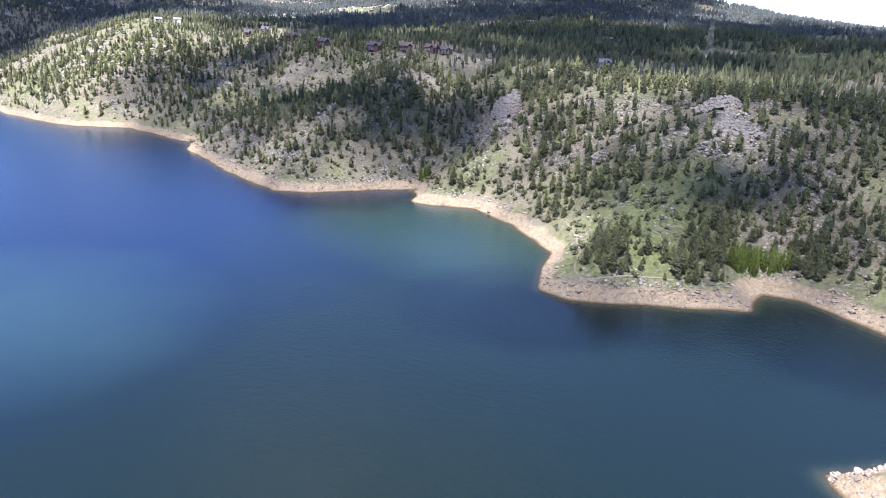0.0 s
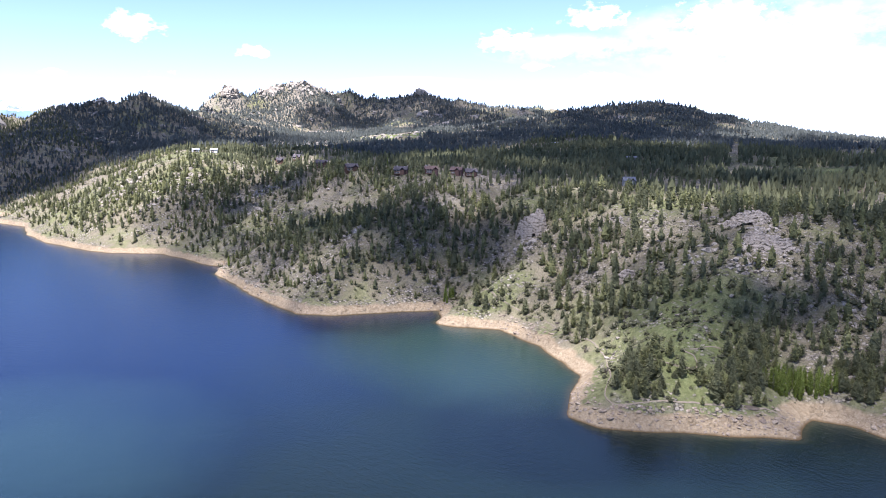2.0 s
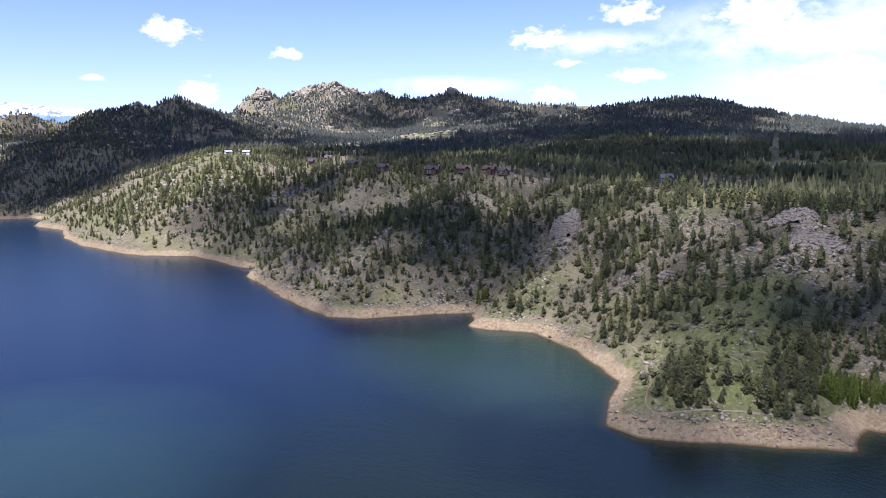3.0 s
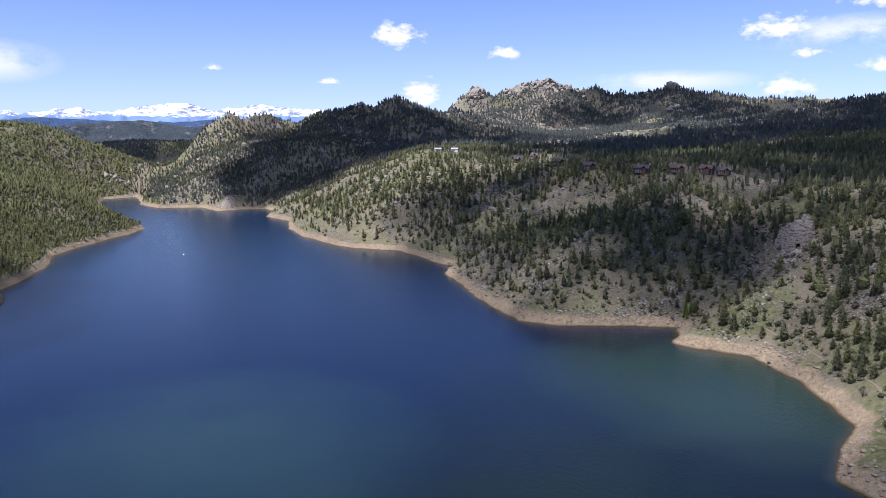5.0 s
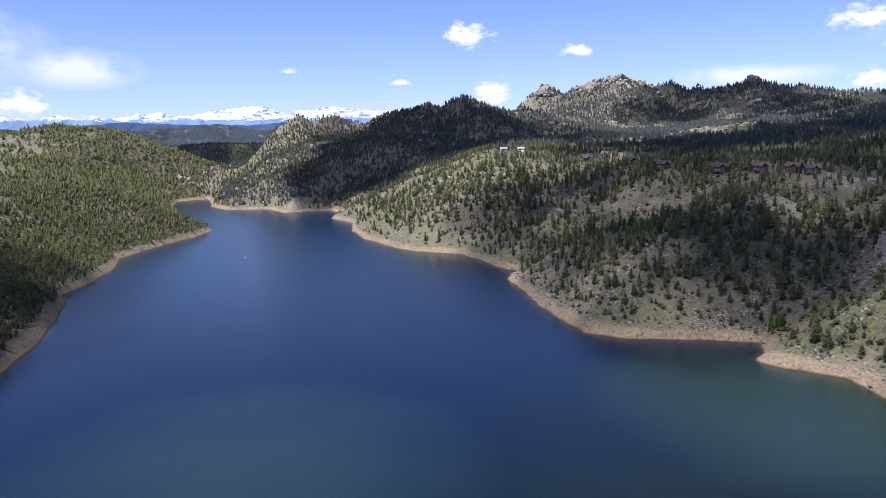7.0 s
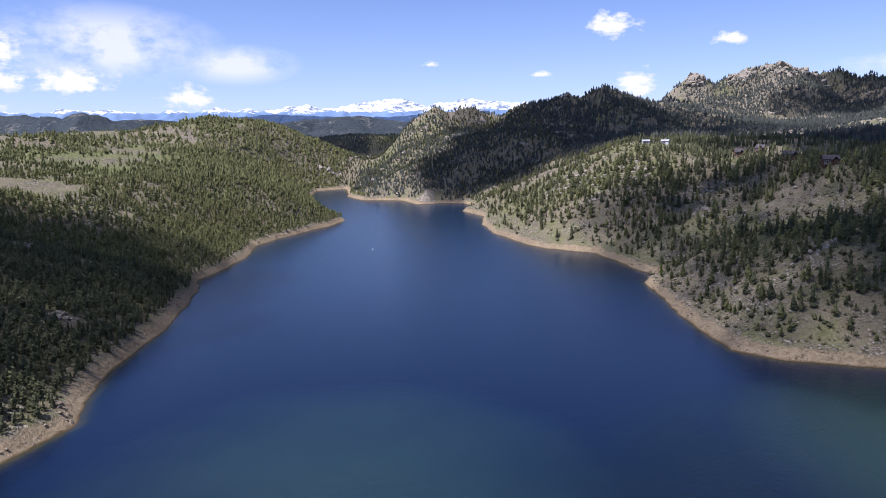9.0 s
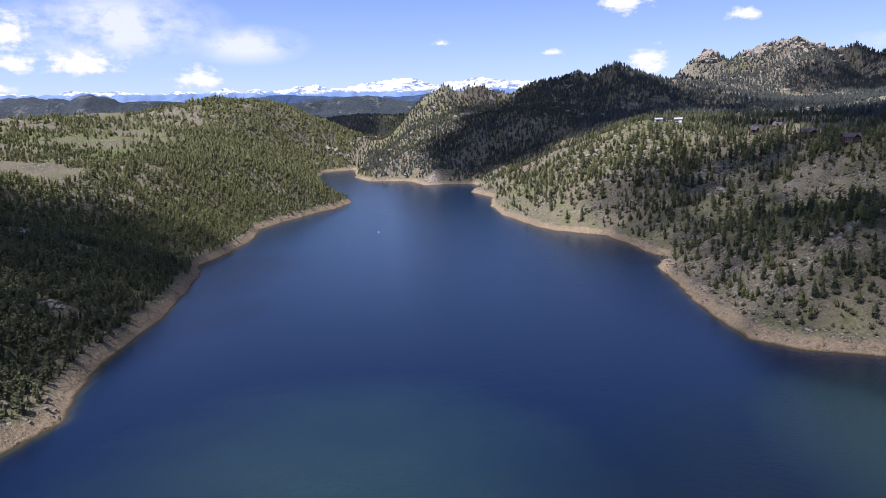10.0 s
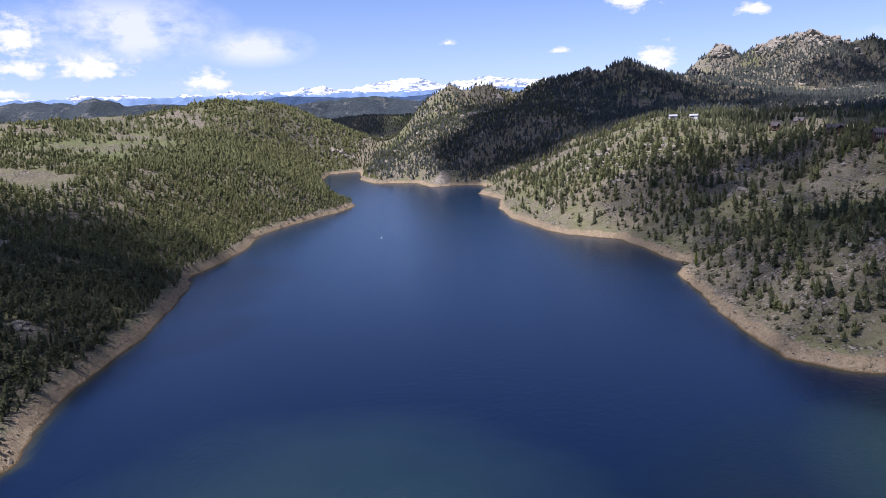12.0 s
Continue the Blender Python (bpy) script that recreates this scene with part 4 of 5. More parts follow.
for i, (ax, ay, size) in enumerate([(243, 167, 5), (220, 136, 4), (281, 53, 5), (283, 46, 5), (277, 59, 4), (266, 160, 3), (272, 190, 3.5), (268, 232, 3), (289, 240, 3), (262, 312, 3)]):
    bare_shrub(ax, ay, size, i)

# ---- rocks ----
def rock_arrays(seed, cuts=2, rough=0.35):
    """An angular boulder of unit radius."""
    r, bm = random.Random(seed), bmesh.new()
    bmesh.ops.create_icosphere(bm, subdivisions=cuts, radius=1.0)
    planes = [Vector((r.uniform(-1, 1), r.uniform(-1, 1), r.uniform(-0.6, 1))).normalized() for _ in range(9)]
    for v in bm.verts:
        n = v.co.normalized()
        reach = min(r_cut / max(n.dot(p), 0.05) for p, r_cut in zip(planes, [0.36 + 0.055 * k for k in range(9)]))
        v.co = n * min(1.0, reach) * (1 + rough * 0.4 * noise.noise(n * 2.3 + Vector((seed, 0, 0))))
    bm.verts.index_update()
    v = np.array([tuple(q.co) for q in bm.verts])
    f = np.array([[q.index for q in face.verts] for face in bm.faces])
    bm.free()
    return v, f


SLABS = [mesh_from_arrays("slab", *rock_arrays(s, 2, 1.1), M_GRANITE, False) for s in range(12)]


def outcrop(cx, cy, wide, deep, count, size, label="weathered grey granite outcrop jutting from the slope", tall=1.0):
    """A crag of leaning slabs heaped uphill."""
    base = float(height(np.array([cx]), np.array([cy]))[0])
    ob = tagged(new("rock_outcrop"), label, "rock outcrop")
    ob.location = (cx, cy, base)
    for i in range(count * 2):
        a, q = rng.uniform(0, math.tau), math.sqrt(rng.random())
        px, py = q * wide * math.cos(a), q * deep * math.sin(a)
        pz = float(height(np.array([cx + px]), np.array([cy + py]))[0]) - base
        s = size * rng.uniform(0.4, 1.25) * (1.2 - 0.4 * q)
        slab = part("slab", SLABS[rng.integers(0, 12)], ob)
        slab.location = (px, py, pz + 0.15 * s)
        slab.rotation_euler = (rng.uniform(-0.6, 0.6), rng.uniform(-0.7, 0.4), rng.uniform(0, 6.28))
        slab.scale = (s * rng.uniform(0.9, 1.7), s * rng.uniform(0.8, 1.2), s * rng.uniform(0.5, 1.1) * tall)
    return ob


def ledges(cx, cy, wide, deep, rise, bed, strike, label, steep=1.0):
    """A dome of bedded granite, one mesh: stepped beds that dip a little, broken by joints, with loose slabs round its foot."""
    base = float(height(np.array([cx]), np.array([cy]))[0])
    ob = tagged(new("rock_outcrop"), label, "rock outcrop")
    ob.location = (cx, cy, base)
    ux, uy = math.cos(radians(strike)), math.sin(radians(strike))
    u, w = np.meshgrid(np.linspace(-1.12, 1.12, 54), np.linspace(-1.12, 1.12, 44))
    px, py = u * wide * ux + w * deep * uy, u * wide * uy - w * deep * ux
    land = height(cx + px, cy + py) - base
    q = np.hypot(u, w) * (1 + 0.22 * fbm(px + cx, py + cy, wide * 0.9, 3, 111))
    dome = rise * (1 - np.clip(q, 0, 1.3) ** (2.2 * steep)) + 0.22 * rise * fbm(px + cx, py + cy, wide * 0.5, 4, 113)
    dip = 0.10 * u * wide + 0.5 * fbm(px + cx, py + cy, 9, 2, 115)
    z = land + dome
    step = (z + dip) / bed
    whole = np.floor(step)
    z = bed * (whole + np.clip((step - whole) * 2.6 - 0.8, 0, 1)) - dip
    joint = np.abs(fbm(px * 1.3 + cx, py * 0.8 + cy, 5.5, 2, 117))
    z = z - 0.55 * bed * (joint < 0.07) + 0.16 * fbm(px + cx, py + cy, 2.2, 2, 119)
    z = np.where(q > 1.0, land - 0.4 - 2.0 * (q - 1.0), z)
    idx = np.arange(u.size).reshape(u.shape)
    quads = np.stack([idx[:-1, :-1], idx[:-1, 1:], idx[1:, 1:], idx[1:, :-1]], -1).reshape(-1, 4)[:, ::-1]
    part("dome", mesh_from_arrays("dome", np.stack([px, py, z], -1).reshape(-1, 3), quads, M_BEDDED, False), ob)
    for i in range(int(wide * 0.9)):
        a = rng.uniform(0, math.tau)
        v, t = 1.02 * math.cos(a), 1.02 * math.sin(a)
        lx, ly = v * wide * ux + t * deep * uy, v * wide * uy - t * deep * ux
        size = rng.uniform(0.5, 1.3)
        slab = part("slab", SLABS[rng.integers(0, 12)], ob)
        slab.location = (lx, ly, float(height(np.array([cx + lx]), np.array([cy + ly]))[0]) - base + 0.1)
        slab.rotation_euler = (rng.uniform(-0.3, 0.3), rng.uniform(-0.3, 0.3), rng.uniform(0, 6.28))
        slab.scale = (size * 1.6, size, size * 0.7)
    return ob


# The way uphill lies to the right of each strike.
ledges(347, 304, 11, 7, 13, 3.4, 128, "tall pale granite crag with dark vertical cracks", 3.2)
outcrop(330, 294, 10, 8, 20, 2.0)
ledges(361, 149, 13, 8, 5.5, 1.7, 112, "broad layered granite dome on the hill crest")
ledges(341, 127, 14, 7, 5, 2.1, 108, "low bedded granite ledges below the crest")
outcrop(343, 108, 16, 9, 16, 1.5)
outcrop(352, 132, 12, 8, 14, 1.7)
outcrop(322, 124, 12, 9, 16, 1.7)
ledges(305, 190, 7, 5.5, 5, 1.5, 125, "small pale granite knob with stepped ledges")
outcrop(362, 247, 16, 10, 16, 1.9)
outcrop(324, 239, 12, 8, 12, 1.6)
outcrop(321, 152, 12, 8, 12, 1.7)
outcrop(313, 76, 14, 9, 18, 1.5)
outcrop(330, 72, 12, 9, 14, 1.5)
for lx, ly in [(137, -15), (142, -18), (147, -20), (152, -22)]:
    outcrop(lx, ly, 3.5, 1.2, 4, 1.1, "weathered pinkish ledge at the tip of the spit", 0.6)
ledges(74, 1249, 20, 13, 8.5, 1.5, 85, "rounded grey rock knob at the water's edge", 0.8)
outcrop(70, 1247, 17, 9, 12, 3.2, "heaped grey blocks on a low knob by the water")
outcrop(-204, 490, 8, 7, 8, 3.0)
outcrop(-165, 397, 5, 5, 8, 2.2)
outcrop(-250, 545, 6, 5, 7, 2.4)
for ox, oy in [(208, 863), (245, 832), (283, 790), (294, 812), (316, 715), (255, 414), (283, 749), (296, 850)]:
    outcrop(ox, oy, 16, 10, 14, 2.2)
for ox, oy, ow, on, os in [(212, 840, 24, 22, 2.6), (235, 885, 26, 20, 2.8), (255, 800, 28, 22, 2.5), (270, 940, 28, 14, 2.4), (225, 765, 20, 14, 2.4), (285, 830, 24, 14, 2.6), (330, 700, 18, 12, 2.4), (290, 640, 16, 10, 2.4),
                           (250, 560, 14, 9, 2.2), (235, 470, 14, 10, 2.0), (300, 600, 18, 12, 2.4), (230, 700, 16, 10, 2.4)]:
    outcrop(ox, oy, ow, ow * 0.7, on, os)
for ox, oy, ow, on, os in [(1159, 2128, 55, 34, 11), (1228, 2172, 45, 40, 14), (1060, 2148, 45, 28, 11), (911, 2132, 26, 26, 12), (1280, 2200, 40, 16, 10), (745, 1900, 14, 5, 9), (512, 1735, 24, 9, 9), (430, 1712, 30, 7, 8), (125, 1752, 26, 8, 8), (200, 1790, 26, 7, 8),
                           (1558, 1990, 30, 9, 13), (1428, 1714, 35, 9, 13), (1620, 1030, 45, 10, 9), (1500, 1140, 40, 8, 9), (240, 1600, 40, 10, 9), (160, 1520, 40, 10, 8), (-135, 1690, 35, 10, 7), (-30, 1500, 20, 6, 6), (620, 1640, 30, 8, 9)]:
    outcrop(ox, oy, ow, ow * 0.6, on, os, "bare grey granite crag on the wooded mountain", 1.25)

# Bare rock faces that show between the trees of the shaded ridges.
for ox, oy, os in [(392, 1655, 9), (342, 1420, 8), (1469, 1862, 16), (1370, 1888, 12), (1500, 1840, 14), (1365, 1695, 10), (1318, 2148, 12), (1612, 1770, 10), (229, 1722, 9), (92, 1676, 7), (-116, 1690, 6), (-148, 1702, 6), (1411, 1024, 9), (1215, 698, 7), (989, 697, 7), (38, 1575, 7)]:
    outcrop(ox, oy, os * 1.7, os * 1.2, 5, os * 0.75, "bare grey granite face between the mountain conifers", 1.3)

small = [rock_arrays(s, 1, 0.5) for s in range(40, 48)]
# Loose stones on the slopes.
x, y = scatter(135, 420, -50, 1100, 2.9)
keep = (shore_distance(x, y) > 12) & (x > lake_axis(y)) & (rng.random(x.size) < 0.42 - 0.13 * (y < 430) + 0.14 * (np.abs(y - 660) < 220) - 0.35 * (np.hypot(x - 230, y - 105) < 38) + 0.8 * fbm(x, y, 55, 3, 95) - 1.1 * (lush(x, y) - 0.2))
x, y = x[keep], y[keep]
s = np.clip(rng.gamma(1.7, 0.36, x.size), 0.3, 2.4)
many("hillside_boulders", small, x, y, height(x, y) + 0.1 * s, s * 0.7, s * 1.15, M_GRANITE, "grey granite boulders strewn over the slope", "boulders")
x, y = scatter(-100, 1600, 1180, 2200, 13)
keep = (shore_distance(x, y) > 12) & (rng.random(x.size) < 0.22 + 0.9 * fbm(x, y, 120, 3, 97))
x, y = x[keep], y[keep]
s = np.clip(rng.gamma(2.2, 1.7, x.size), 1.5, 9)
many("mountain_boulders", small, x, y, height(x, y) + 0.1 * s, s * 0.7, s * 1.15, M_GRANITE, "pale granite blocks between the mountain conifers", "boulders")
# The stony band left bare by the falling water.
x, y = scatter(115, 300, -60, 600, 1.6)
d = shore_distance(x, y)
keep = (d > 0.6) & (d < 12) & (x > lake_axis(y)) & (rng.random(x.size) < 0.40 + 0.9 * fbm(x, y, 30, 3, 99) + 0.35 * (np.hypot(x - 205, y - 95) < 50) - 0.3 * (y > 150))
x, y = x[keep], y[keep]
s = np.clip(rng.gamma(2.0, 0.32, x.size), 0.3, 2.1)
many("shore_stones", small, x, y, height(x, y), s * 0.6, s * 1.1, M_SHORE_ROCK, "bleached pinkish stones along the drawn-down shore", "stones")
x, y = scatter(-160, -50, 200, 1000, 3.0)
d = shore_distance(x, y)
keep = (d > 0.6) & (d < 15) & (x < lake_axis(y)) & (rng.random(x.size) < 0.40 + 0.7 * fbm(x, y, 40, 3, 98))
x, y = x[keep], y[keep]
s = np.clip(rng.gamma(2.0, 0.36, x.size), 0.4, 2.0)
many("bank_stones", small, x, y, height(x, y), s * 0.6, s * 1.1, M_SHORE_ROCK, "jumbled reddish stones under the forest edge", "stones")

# ---- trails, houses, buoy ----
def ribbon(name, points, width, material, label, category):
    """A strip laid over the ground along a line."""
    pts = np.array(points, float)
    seg = np.hypot(*np.diff(pts, axis=0).T)
    at = np.concatenate([[0], np.cumsum(seg)])
    s = np.arange(0, at[-1], 1.2)
    px, py = np.interp(s, at, pts[:, 0]), np.interp(s, at, pts[:, 1])
    for _ in range(6):
        px[1:-1], py[1:-1] = (px[:-2] + 2 * px[1:-1] + px[2:]) / 4, (py[:-2] + 2 * py[1:-1] + py[2:]) / 4
    px, py = px + 0.3 * fbm(px, py, 9, 2, 13), py + 0.3 * fbm(px, py, 9, 2, 14)
    tx, ty = np.gradient(px), np.gradient(py)
    n = np.hypot(tx, ty)
    rows = []
    for k in (-1, -0.5, 0, 0.5, 1):
        w = width / 2 * k * (1 + 0.35 * fbm(px, py, 5, 2, 15 + int(k * 2)))
        qx, qy = px - ty / n * w, py + tx / n * w
        rows.append(np.stack([qx, qy, height(qx, qy) + (0.3 if abs(k) < 1 else 0.0)], -1))
    v = np.stack(rows, 1)
    idx = np.arange(v.shape[0] * 5).reshape(-1, 5)
    q = np.stack([idx[:-1, :-1], idx[1:, :-1], idx[1:, 1:], idx[:-1, 1:]], -1).reshape(-1, 4)
    return tagged(new(name, mesh_from_arrays(name, v.reshape(-1, 3), q, material)), label, category, kind="structure")


ribbon("footpath", [(246, 65), (237, 70), (229, 78), (223, 86), (214, 95), (205, 102), (198, 107), (193, 112), (196, 118), (203, 123), (214, 129), (226, 139), (240, 152), (253, 170), (261, 193), (269, 217), (276, 250), (275, 272), (277, 285), (284, 300), (292, 312)], 0.7, M_TRAIL,
       "pale trodden footpath above the shore", "footpath")
ribbon("side_path", [(202, 119), (214, 124), (225, 112), (232, 98), (238, 103), (236, 110), (246, 104), (256, 98)], 0.6, M_TRAIL, "narrow footpath winding up the grassy slope", "footpath")
ribbon("hill_path", [(195, 470), (204, 440), (204, 400), (215, 375), (230, 356), (250, 345)], 0.6, M_TRAIL, "faint footpath across the lower slope", "footpath")
ribbon("access_road", [(560, 420), (520, 500), (480, 560), (460, 650), (450, 760), (440, 900), (410, 1000)], 4.0, M_TRAIL, "gravel road behind the hilltop houses", "road")

bm = bmesh.new()
bmesh.ops.create_circle(bm, cap_ends=True, segments=24, radius=1.0)
for v in bm.verts:
    v.co *= 1 + 0.15 * noise.noise(v.co * 2)
    v.co.x, v.co.y = 233.5 - 1.5 * v.co.x + 0.9 * v.co.y, 74 + 2.4 * v.co.x + 0.55 * v.co.y
zs = height(np.array([v.co.x for v in bm.verts]), np.array([v.co.y for v in bm.verts]))
for v, h in zip(bm.verts, zs):
    v.co.z = h + 0.5
bmesh.ops.poke(bm, faces=bm.faces)
me = bpy.data.meshes.new("mud_patch")
bm.to_mesh(me)
bm.free()
me.materials.append(M_MUD)
tagged(new("mud_patch", me), "dark oval patch of damp mud beside the footpath", "mud", kind="structure")

WALLS = {
    "white": (plain_material("white boards", (0.44, 0.44, 0.42), (0.60, 0.59, 0.56), 0.6), plain_material("pale metal roof", (0.26, 0.27, 0.29), (0.40, 0.41, 0.43), 0.3, 0.45)),
    "brown": (plain_material("brown logs", (0.06, 0.035, 0.025), (0.13, 0.075, 0.05), 0.6), plain_material("dark shingles", (0.045, 0.04, 0.045), (0.09, 0.08, 0.085), 0.6)),
    "grey": (plain_material("grey boards", (0.20, 0.19, 0.18), (0.32, 0.31, 0.29), 0.6), plain_material("grey shingles", (0.13, 0.13, 0.135), (0.22, 0.22, 0.225), 0.6)),
    "red": (plain_material("red-brown boards", (0.080, 0.046, 0.036), (0.135, 0.078, 0.062), 0.6), plain_material("brown-red roof", (0.085, 0.055, 0.047), (0.14, 0.095, 0.08), 0.6))}
M_STONE = plain_material("chimney stone", (0.18, 0.16, 0.14), (0.32, 0.29, 0.26), 1.2)
M_FRAME = plain_material("painted frames", (0.55, 0.54, 0.5), (0.66, 0.65, 0.6), 1.0)
M_DECK = plain_material("deck boards", (0.16, 0.10, 0.065), (0.27, 0.18, 0.12), 1.5)
M_GLASS = Nodes("dark window glass").finish((0.02, 0.025, 0.03), 0.06, None, 0.6)


def box(name, x0, x1, y0, y1, z0, z1, material, parent, label=""):
    bm = bmesh.new()
    bmesh.ops.create_cube(bm, size=1)
    bmesh.ops.scale(bm, vec=(x1 - x0, y1 - y0, z1 - z0), verts=bm.verts)
    bmesh.ops.translate(bm, vec=((x0 + x1) / 2, (y0 + y1) / 2, (z0 + z1) / 2), verts=bm.verts)
    bmesh.ops.bevel(bm, geom=bm.edges[:], offset=0.03, segments=1, affect="EDGES")
    me = bpy.data.meshes.new(name)
    bm.to_mesh(me)
    bm.free()
    me.materials.append(material)
    return part(name, me, parent, label)


def gable(name, long, deep, base, top, over, material, parent, thick=0.3, cross=False):
    """A pitched roof of two thick slopes with overhangs; its ridge runs along x, or along y when cross."""
    bm, w, l = bmesh.new(), deep / 2 + over, long / 2 + over
    drop = (top - base) * over / (deep / 2)
    prof = [(-w, base - drop), (0, top), (w, base - drop), (w, base - drop + thick), (0, top + thick), (-w, base - drop + thick)]
    ends = [[bm.verts.new((s * l, p, z) if not cross else (p, s * l, z)) for p, z in prof] for s in (-1, 1)]
    for k in range(6):
        bm.faces.new((ends[0][k], ends[0][(k + 1) % 6], ends[1][(k + 1) % 6], ends[1][k]))
    for e in ends:
        bm.faces.new((e[0], e[1], e[4], e[5]))
        bm.faces.new((e[1], e[2], e[3], e[4]))
    bmesh.ops.recalc_face_normals(bm, faces=bm.faces)
    me = bpy.data.meshes.new(name)
    bm.to_mesh(me)
    bm.free()
    me.materials.append(material)
    return part(name, me, parent)


def gable_wall(long, deep, low, top, material, parent):
    """The body of a house with its pointed ends."""
    bm = bmesh.new()
    prof = [(-deep / 2, -4), (deep / 2, -4), (deep / 2, low), (0, top), (-deep / 2, low)]
    ends = [[bm.verts.new((s * long / 2, p, z)) for p, z in prof] for s in (-1, 1)]
    for k in range(5):
        bm.faces.new((ends[0][k], ends[0][(k + 1) % 5], ends[1][(k + 1) % 5], ends[1][k]))
    for e in ends:
        bm.faces.new(e)
    bmesh.ops.recalc_face_normals(bm, faces=bm.faces)
    me = bpy.data.meshes.new("wall")
    bm.to_mesh(me)
    bm.free()
    me.materials.append(material)
    return part("wall", me, parent)


LOOKS = {"white": "long white house with a pale metal roof among pines", "brown": "dark brown log house with a shingled gable roof",
         "grey": "grey boarded house with a shingle roof among trees", "red": "red-brown house with a rust-coloured roof"}


def house(hx, hy, long, look_, turn):
    wall, roof = WALLS[look_]
    deep, low, top = long * 0.55, 4.6 if look_ != "white" else 3.2, 7.4 if look_ != "white" else 4.6
    ob = tagged(new("house"), LOOKS[look_], "house", "houses on the hill")
    gz = float(height(np.array([hx]), np.array([hy]))[0])
    gable_wall(long, deep, low, top, wall, ob)
    gable("roof", long, deep, low, top, 0.7, roof, ob)
    if look_ != "white":
        wing = gable("wing_roof", deep * 0.9, long * 0.36, low - 0.4, top - 1.0, 0.6, roof, ob, cross=True)
        wing.location = (long * 0.18, -deep * 0.42, 0)
        box("wing", long * 0.18 - long * 0.17, long * 0.18 + long * 0.17, -deep * 0.86, -deep / 2 + 0.1, -4, low - 0.4, wall, ob)
        box("chimney", -long * 0.3 - 0.6, -long * 0.3 + 0.6, -0.6, 0.6, low, top + 1.2, M_STONE, ob)
    front = -deep / 2
    box("deck", -long / 2 + 0.5, -0.2, front - 2.8, front - 0.05, -0.1, 0.15, M_DECK, ob)
    for k in range(4):
        wx = -long / 2 + 1.6 + k * (long * 0.5 - 1.6) / 3
        for fz in ((0.9,) if look_ == "white" else (0.6, 2.9)):
            f = box("window", wx - 0.75, wx + 0.75, front - 0.12, front + 0.1, fz, fz + 1.4, M_FRAME, ob)
            box("pane", wx - 0.62, wx + 0.62, front - 0.16, front - 0.125, fz + 0.12, fz + 1.28, M_GLASS, f)
    box("door", -0.05 - 1.0, -0.05, front - 0.1, front + 0.1, 0.15, 2.2, M_DECK, ob)
    ob.matrix_basis = pose(hx, hy, gz + 0.6, 0, 0, turn)
    return ob


for i, (hx, hy, size, look_) in enumerate(HOUSES):
    house(hx, hy, size, look_, math.degrees(math.atan2(hy + 20, hx)) - 90 + (18, -12, 25, -20, 8)[i % 5])


def lathe(name, profile, material, parent, segments=12):
    bm = bmesh.new()
    rings = [[bm.verts.new((r * math.cos(a * math.tau / segments), r * math.sin(a * math.tau / segments), z)) for a in range(segments)] for r, z in profile]
    for lo, hi in zip(rings, rings[1:]):
        for k in range(segments):
            bm.faces.new((lo[k], lo[(k + 1) % segments], hi[(k + 1) % segments], hi[k]))
    bm.faces.new(rings[0][::-1])
    bm.faces.new(rings[-1])
    me = bpy.data.meshes.new(name)
    bm.to_mesh(me)
    bm.free()
    me.materials.append(material)
    return part(name, me, parent)


buoy = tagged(new("mooring_buoy"), "small white mooring buoy floating on the lake", "buoy")
buoy.location = (-9, 731, 0)
lathe("float", [(0.3, -0.3), (0.55, -0.12), (0.6, 0.12), (0.42, 0.36), (0.15, 0.45)], WALLS["white"][0], buoy)
lathe("mast", [(0.06, 0.42), (0.06, 1.05), (0.1, 1.1), (0.1, 1.25)], WALLS["white"][0], buoy, 8)

tank = tagged(new("water_tank"), "small white domed water tank among the pines", "tank")
tank.location = (500, 300, float(height(np.array([500.0]), np.array([300.0]))[0]))
lathe("shell", [(2.0, -0.6), (2.0, 2.2), (1.7, 2.9), (1.1, 3.4), (0.3, 3.6)], WALLS["white"][0], tank, 20)
lathe("hatch", [(0.35, 3.5), (0.35, 3.8), (0.3, 3.85)], WALLS["grey"][1], tank, 10)

# ---- distance and clouds ----
def far_range(name, crest, depth, foot, material, label, seed, sharp):
    """A mountain range: crest points with heights, flanks broken by spurs."""
    pts = np.array(crest, float)
    at = np.concatenate([[0], np.cumsum(np.hypot(*np.diff(pts[:, :2], axis=0).T))])
    s = np.linspace(0, at[-1], 240)
    px, py, pz = (np.interp(s, at, pts[:, k]) for k in range(3))
    u = np.linspace(-1, 1, 35)
    S, U = np.meshgrid(s, u)
    X = np.interp(S, s, px) + 30 * fbm(S, U * depth, 160, 3, seed)
    Y = np.interp(S, s, py) + U * depth
    top = np.interp(S, s, pz)
    spur = 1 - np.abs(fbm(S, U * depth * 0.8, 240, 5, seed + 3))
    keep = np.exp(-np.abs(U) ** 1.2 * 2.1)
    Z = foot + (top + 5 - foot) * keep + sharp * (spur - 0.75) * (0.1 + np.abs(U) * 1.7) * ease(0.0, 0.25, keep) + 0.12 * sharp * fbm(S, U * depth, 60, 4, seed + 8) + 0.05 * sharp * fbm(S, U * depth, 22, 3, seed + 9)
    idx = np.arange(S.size).reshape(S.shape)
    q = np.stack([idx[:-1, :-1], idx[:-1, 1:], idx[1:, 1:], idx[1:, :-1]], -1).reshape(-1, 4)
    me = mesh_from_arrays(name, np.stack([X, Y, Z], -1).reshape(-1, 3), q, material)
    return tagged(new(name, me), label, "mountains", kind="structure")


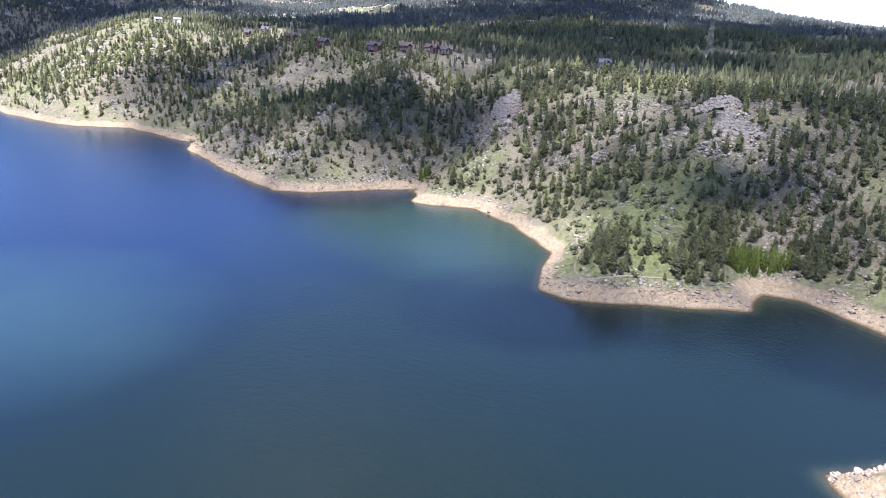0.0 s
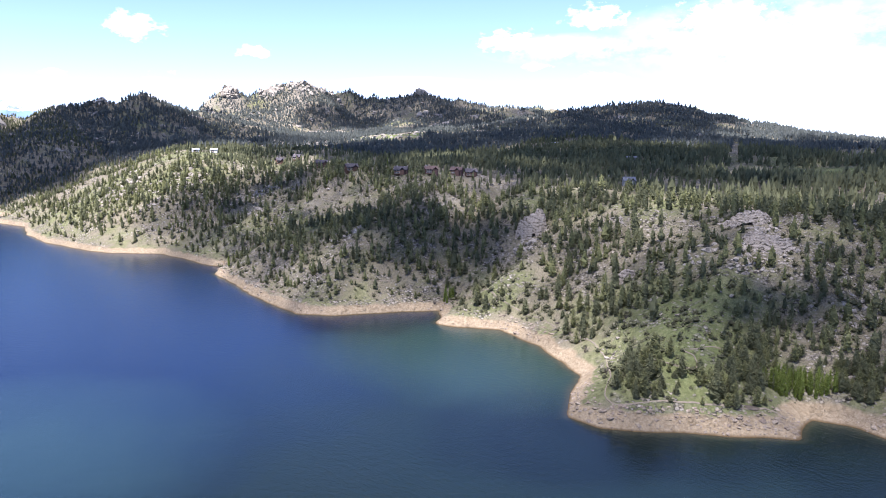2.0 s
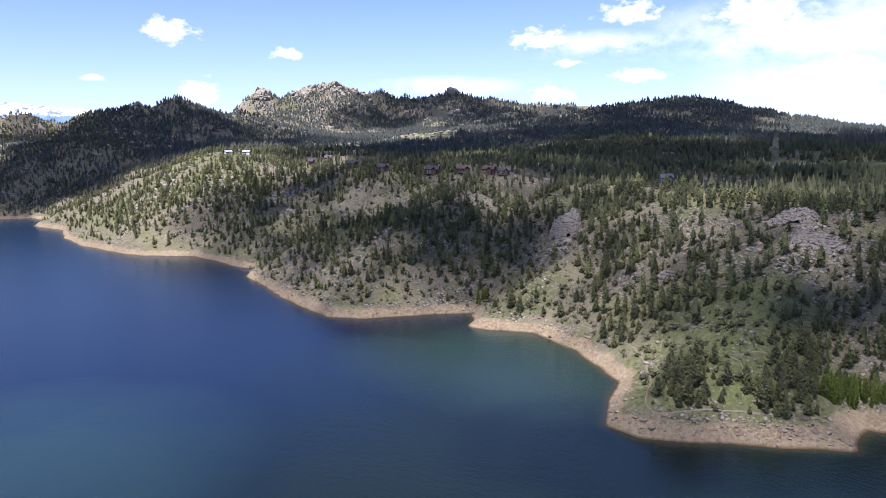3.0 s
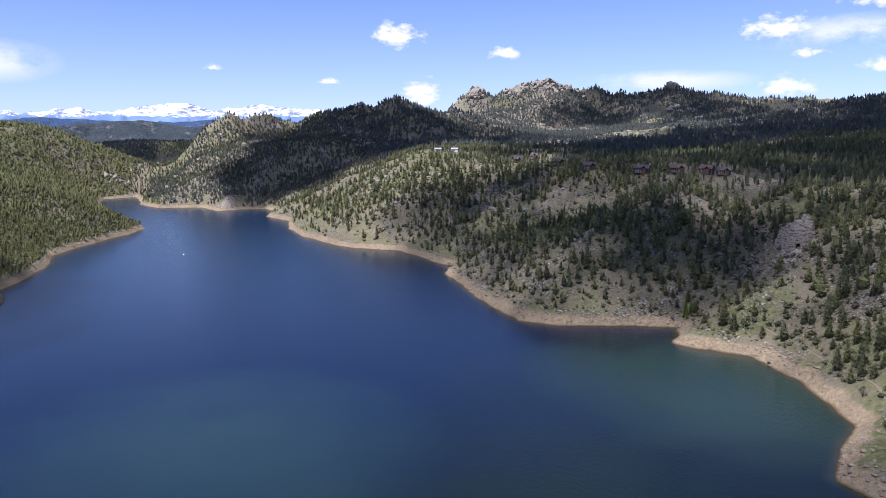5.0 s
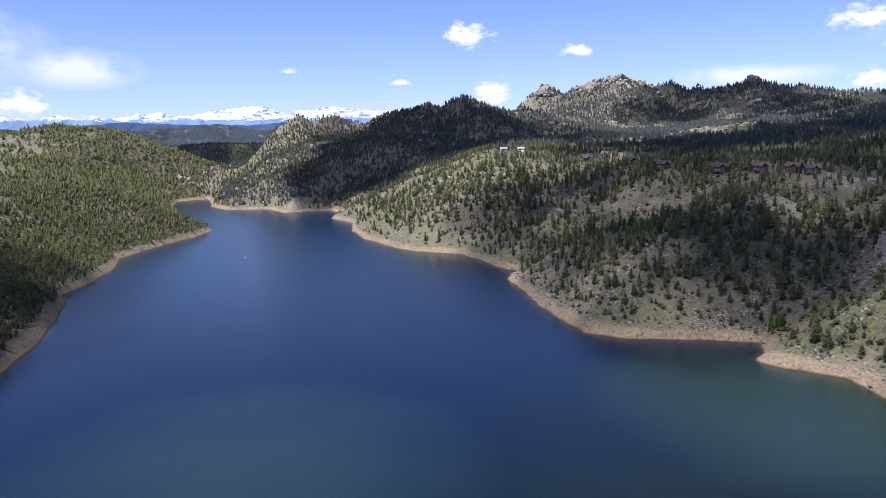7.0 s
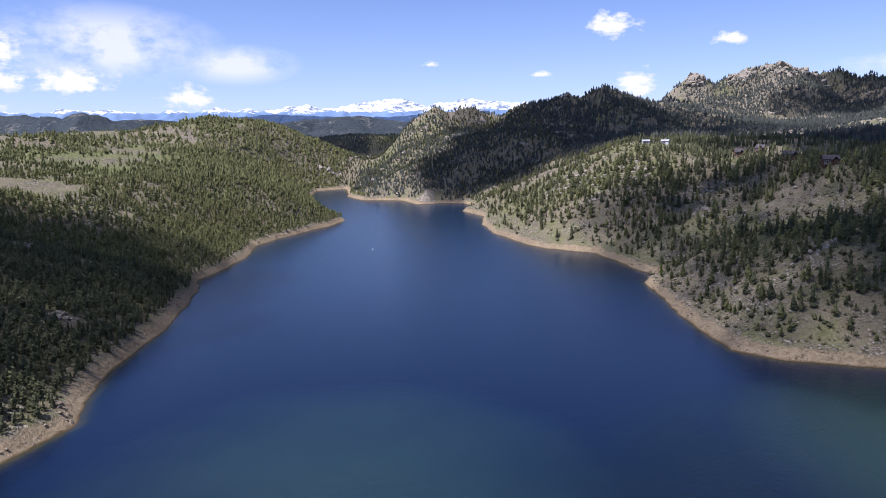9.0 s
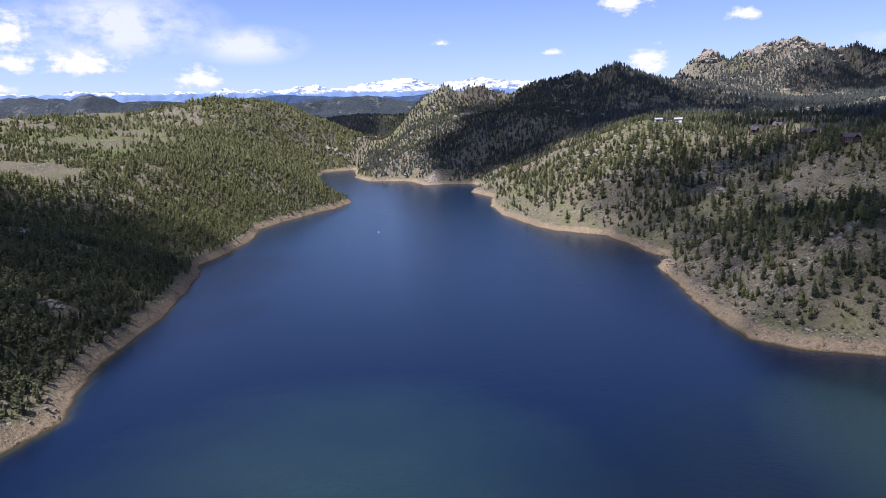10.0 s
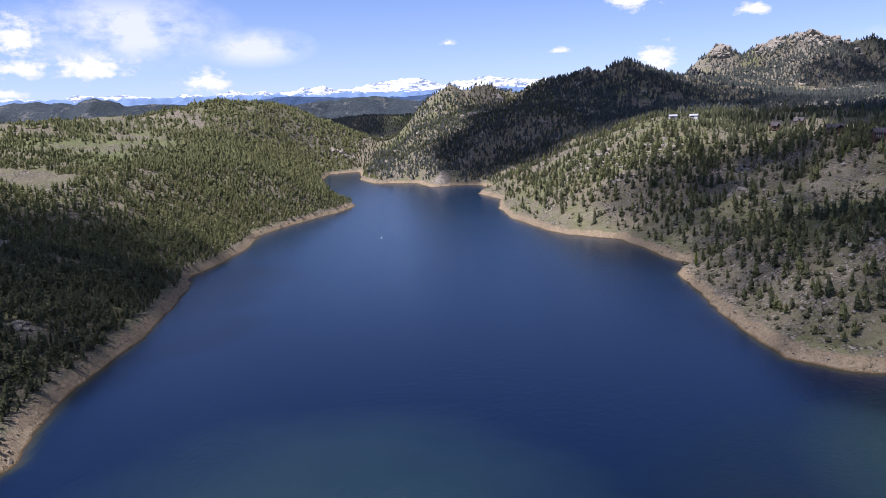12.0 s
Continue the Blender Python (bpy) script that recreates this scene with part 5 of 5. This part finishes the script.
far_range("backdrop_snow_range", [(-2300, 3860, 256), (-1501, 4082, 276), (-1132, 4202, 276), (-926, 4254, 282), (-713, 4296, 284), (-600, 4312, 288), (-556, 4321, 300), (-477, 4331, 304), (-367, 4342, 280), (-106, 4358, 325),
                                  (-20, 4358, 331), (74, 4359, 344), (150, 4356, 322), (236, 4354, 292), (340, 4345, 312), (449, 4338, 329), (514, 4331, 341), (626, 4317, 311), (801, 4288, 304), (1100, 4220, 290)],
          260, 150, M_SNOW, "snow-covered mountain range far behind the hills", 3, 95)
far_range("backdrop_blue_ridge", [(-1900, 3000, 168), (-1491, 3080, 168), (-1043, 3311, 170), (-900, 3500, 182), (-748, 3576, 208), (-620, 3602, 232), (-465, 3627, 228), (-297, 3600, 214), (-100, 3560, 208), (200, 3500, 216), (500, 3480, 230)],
          420, 90, M_HAZE_WOOD, "distant hazy blue wooded ridge", 13, 30)
far_range("backdrop_wooded_ridge", [(-2000, 2600, 190), (-1491, 2880, 203), (-1441, 2906, 216), (-1300, 2860, 200), (-1239, 2782, 205), (-1140, 2720, 192), (-1044, 2649, 209), (-963, 2681, 188), (-800, 2850, 180), (-500, 3100, 176), (-297, 3250, 196), (-155, 3255, 209), (-30, 3259, 199), (95, 3259, 183), (300, 3250, 190)],
          300, 90, M_FAR_WOOD, "far wooded ridge with bare knolls", 23, 40)


def cloud(gx, gy, wide, deep, seed, vapour=M_CLOUD):
    """A cumulus of joined billows, high over the valley, whose shade falls round (gx, gy)."""
    r = np.random.default_rng(seed)
    up = 1250.0
    cx, cy = gx + sun_dir.x / sun_dir.z * (up - 60), gy + sun_dir.y / sun_dir.z * (up - 60)
    base = bmesh.new()
    bmesh.ops.create_icosphere(base, subdivisions=2, radius=1.0)
    base.verts.index_update()
    bv = np.array([tuple(v.co) for v in base.verts])
    bf = np.array([[v.index for v in f.verts] for f in base.faces])
    base.free()
    vs, fs, step = [], [], 62.0
    for px in np.arange(-wide, wide + 1, step):
        for py in np.arange(-deep, deep + 1, step):
            qx, qy = px + r.uniform(-25, 25), py + r.uniform(-25, 25)
            q = math.hypot(qx / wide, qy / deep)
            if q > 0.95 - 0.25 * r.random():
                continue
            n = np.array([noise.noise(Vector(v) * 1.7 + Vector((seed * 7.0, len(vs) * 3.0, 0))) for v in bv])
            v = bv * (1 + 0.5 * n[:, None]) * r.uniform(42, 72) * (1.15 - 0.4 * q)
            v[:, 2] = np.where(v[:, 2] < 0, v[:, 2] * 0.25, v[:, 2] * (1.5 - q))
            fs.append(bf + len(vs) * len(bv))
            vs.append(v + (cx + qx, cy + qy, up))
    me = mesh_from_arrays("cloud", np.concatenate(vs), np.concatenate(fs), vapour)
    return tagged(new("sky_cloud", me), "white cumulus cloud drifting high over the valley", "cloud", kind="structure")


cloud(352, 545, 270, 225, 1, M_FAINT_CLOUD)
cloud(290, 690, 130, 110, 31, M_FAINT_CLOUD)
cloud(245, 390, 115, 120, 14, M_THIN_CLOUD)
cloud(335, 62, 270, 122, 7, M_THIN_CLOUD)
cloud(318, 160, 105, 80, 21, M_FAINT_CLOUD)
cloud(350, 300, 120, 75, 22, M_FAINT_CLOUD)
cloud(600, 390, 150, 140, 23)
cloud(560, 690, 130, 210, 35)
cloud(540, 920, 130, 150, 37)
cloud(30, 2540, 420, 170, 27)
cloud(1270, 1960, 170, 135, 29)
cloud(840, 1960, 100, 115, 30)
cloud(900, 680, 240, 190, 24)
cloud(1260, 850, 260, 200, 25)
cloud(1330, 500, 280, 230, 26)
cloud(690, 190, 150, 190, 20, M_THIN_CLOUD)
cloud(1010, 400, 270, 270, 18)
cloud(1560, 1060, 350, 260, 19)
cloud(840, 560, 200, 240, 8)
cloud(1040, 1010, 480, 330, 2)
cloud(350, 1375, 270, 150, 4)
cloud(190, 1330, 165, 140, 32)
cloud(225, 1400, 165, 150, 33)
cloud(150, 1315, 120, 115, 36)
cloud(430, 1610, 270, 220, 11)
cloud(390, 1500, 290, 300, 15, M_THIN_CLOUD)
cloud(730, 1080, 240, 200, 16)
cloud(720, 1500, 220, 250, 12, M_THIN_CLOUD)
cloud(1620, 1520, 480, 400, 3)
cloud(1600, 2050, 320, 250, 17)
cloud(-250, 400, 150, 230, 5)
cloud(-450, 420, 170, 220, 9)
cloud(-250, 560, 140, 100, 34)
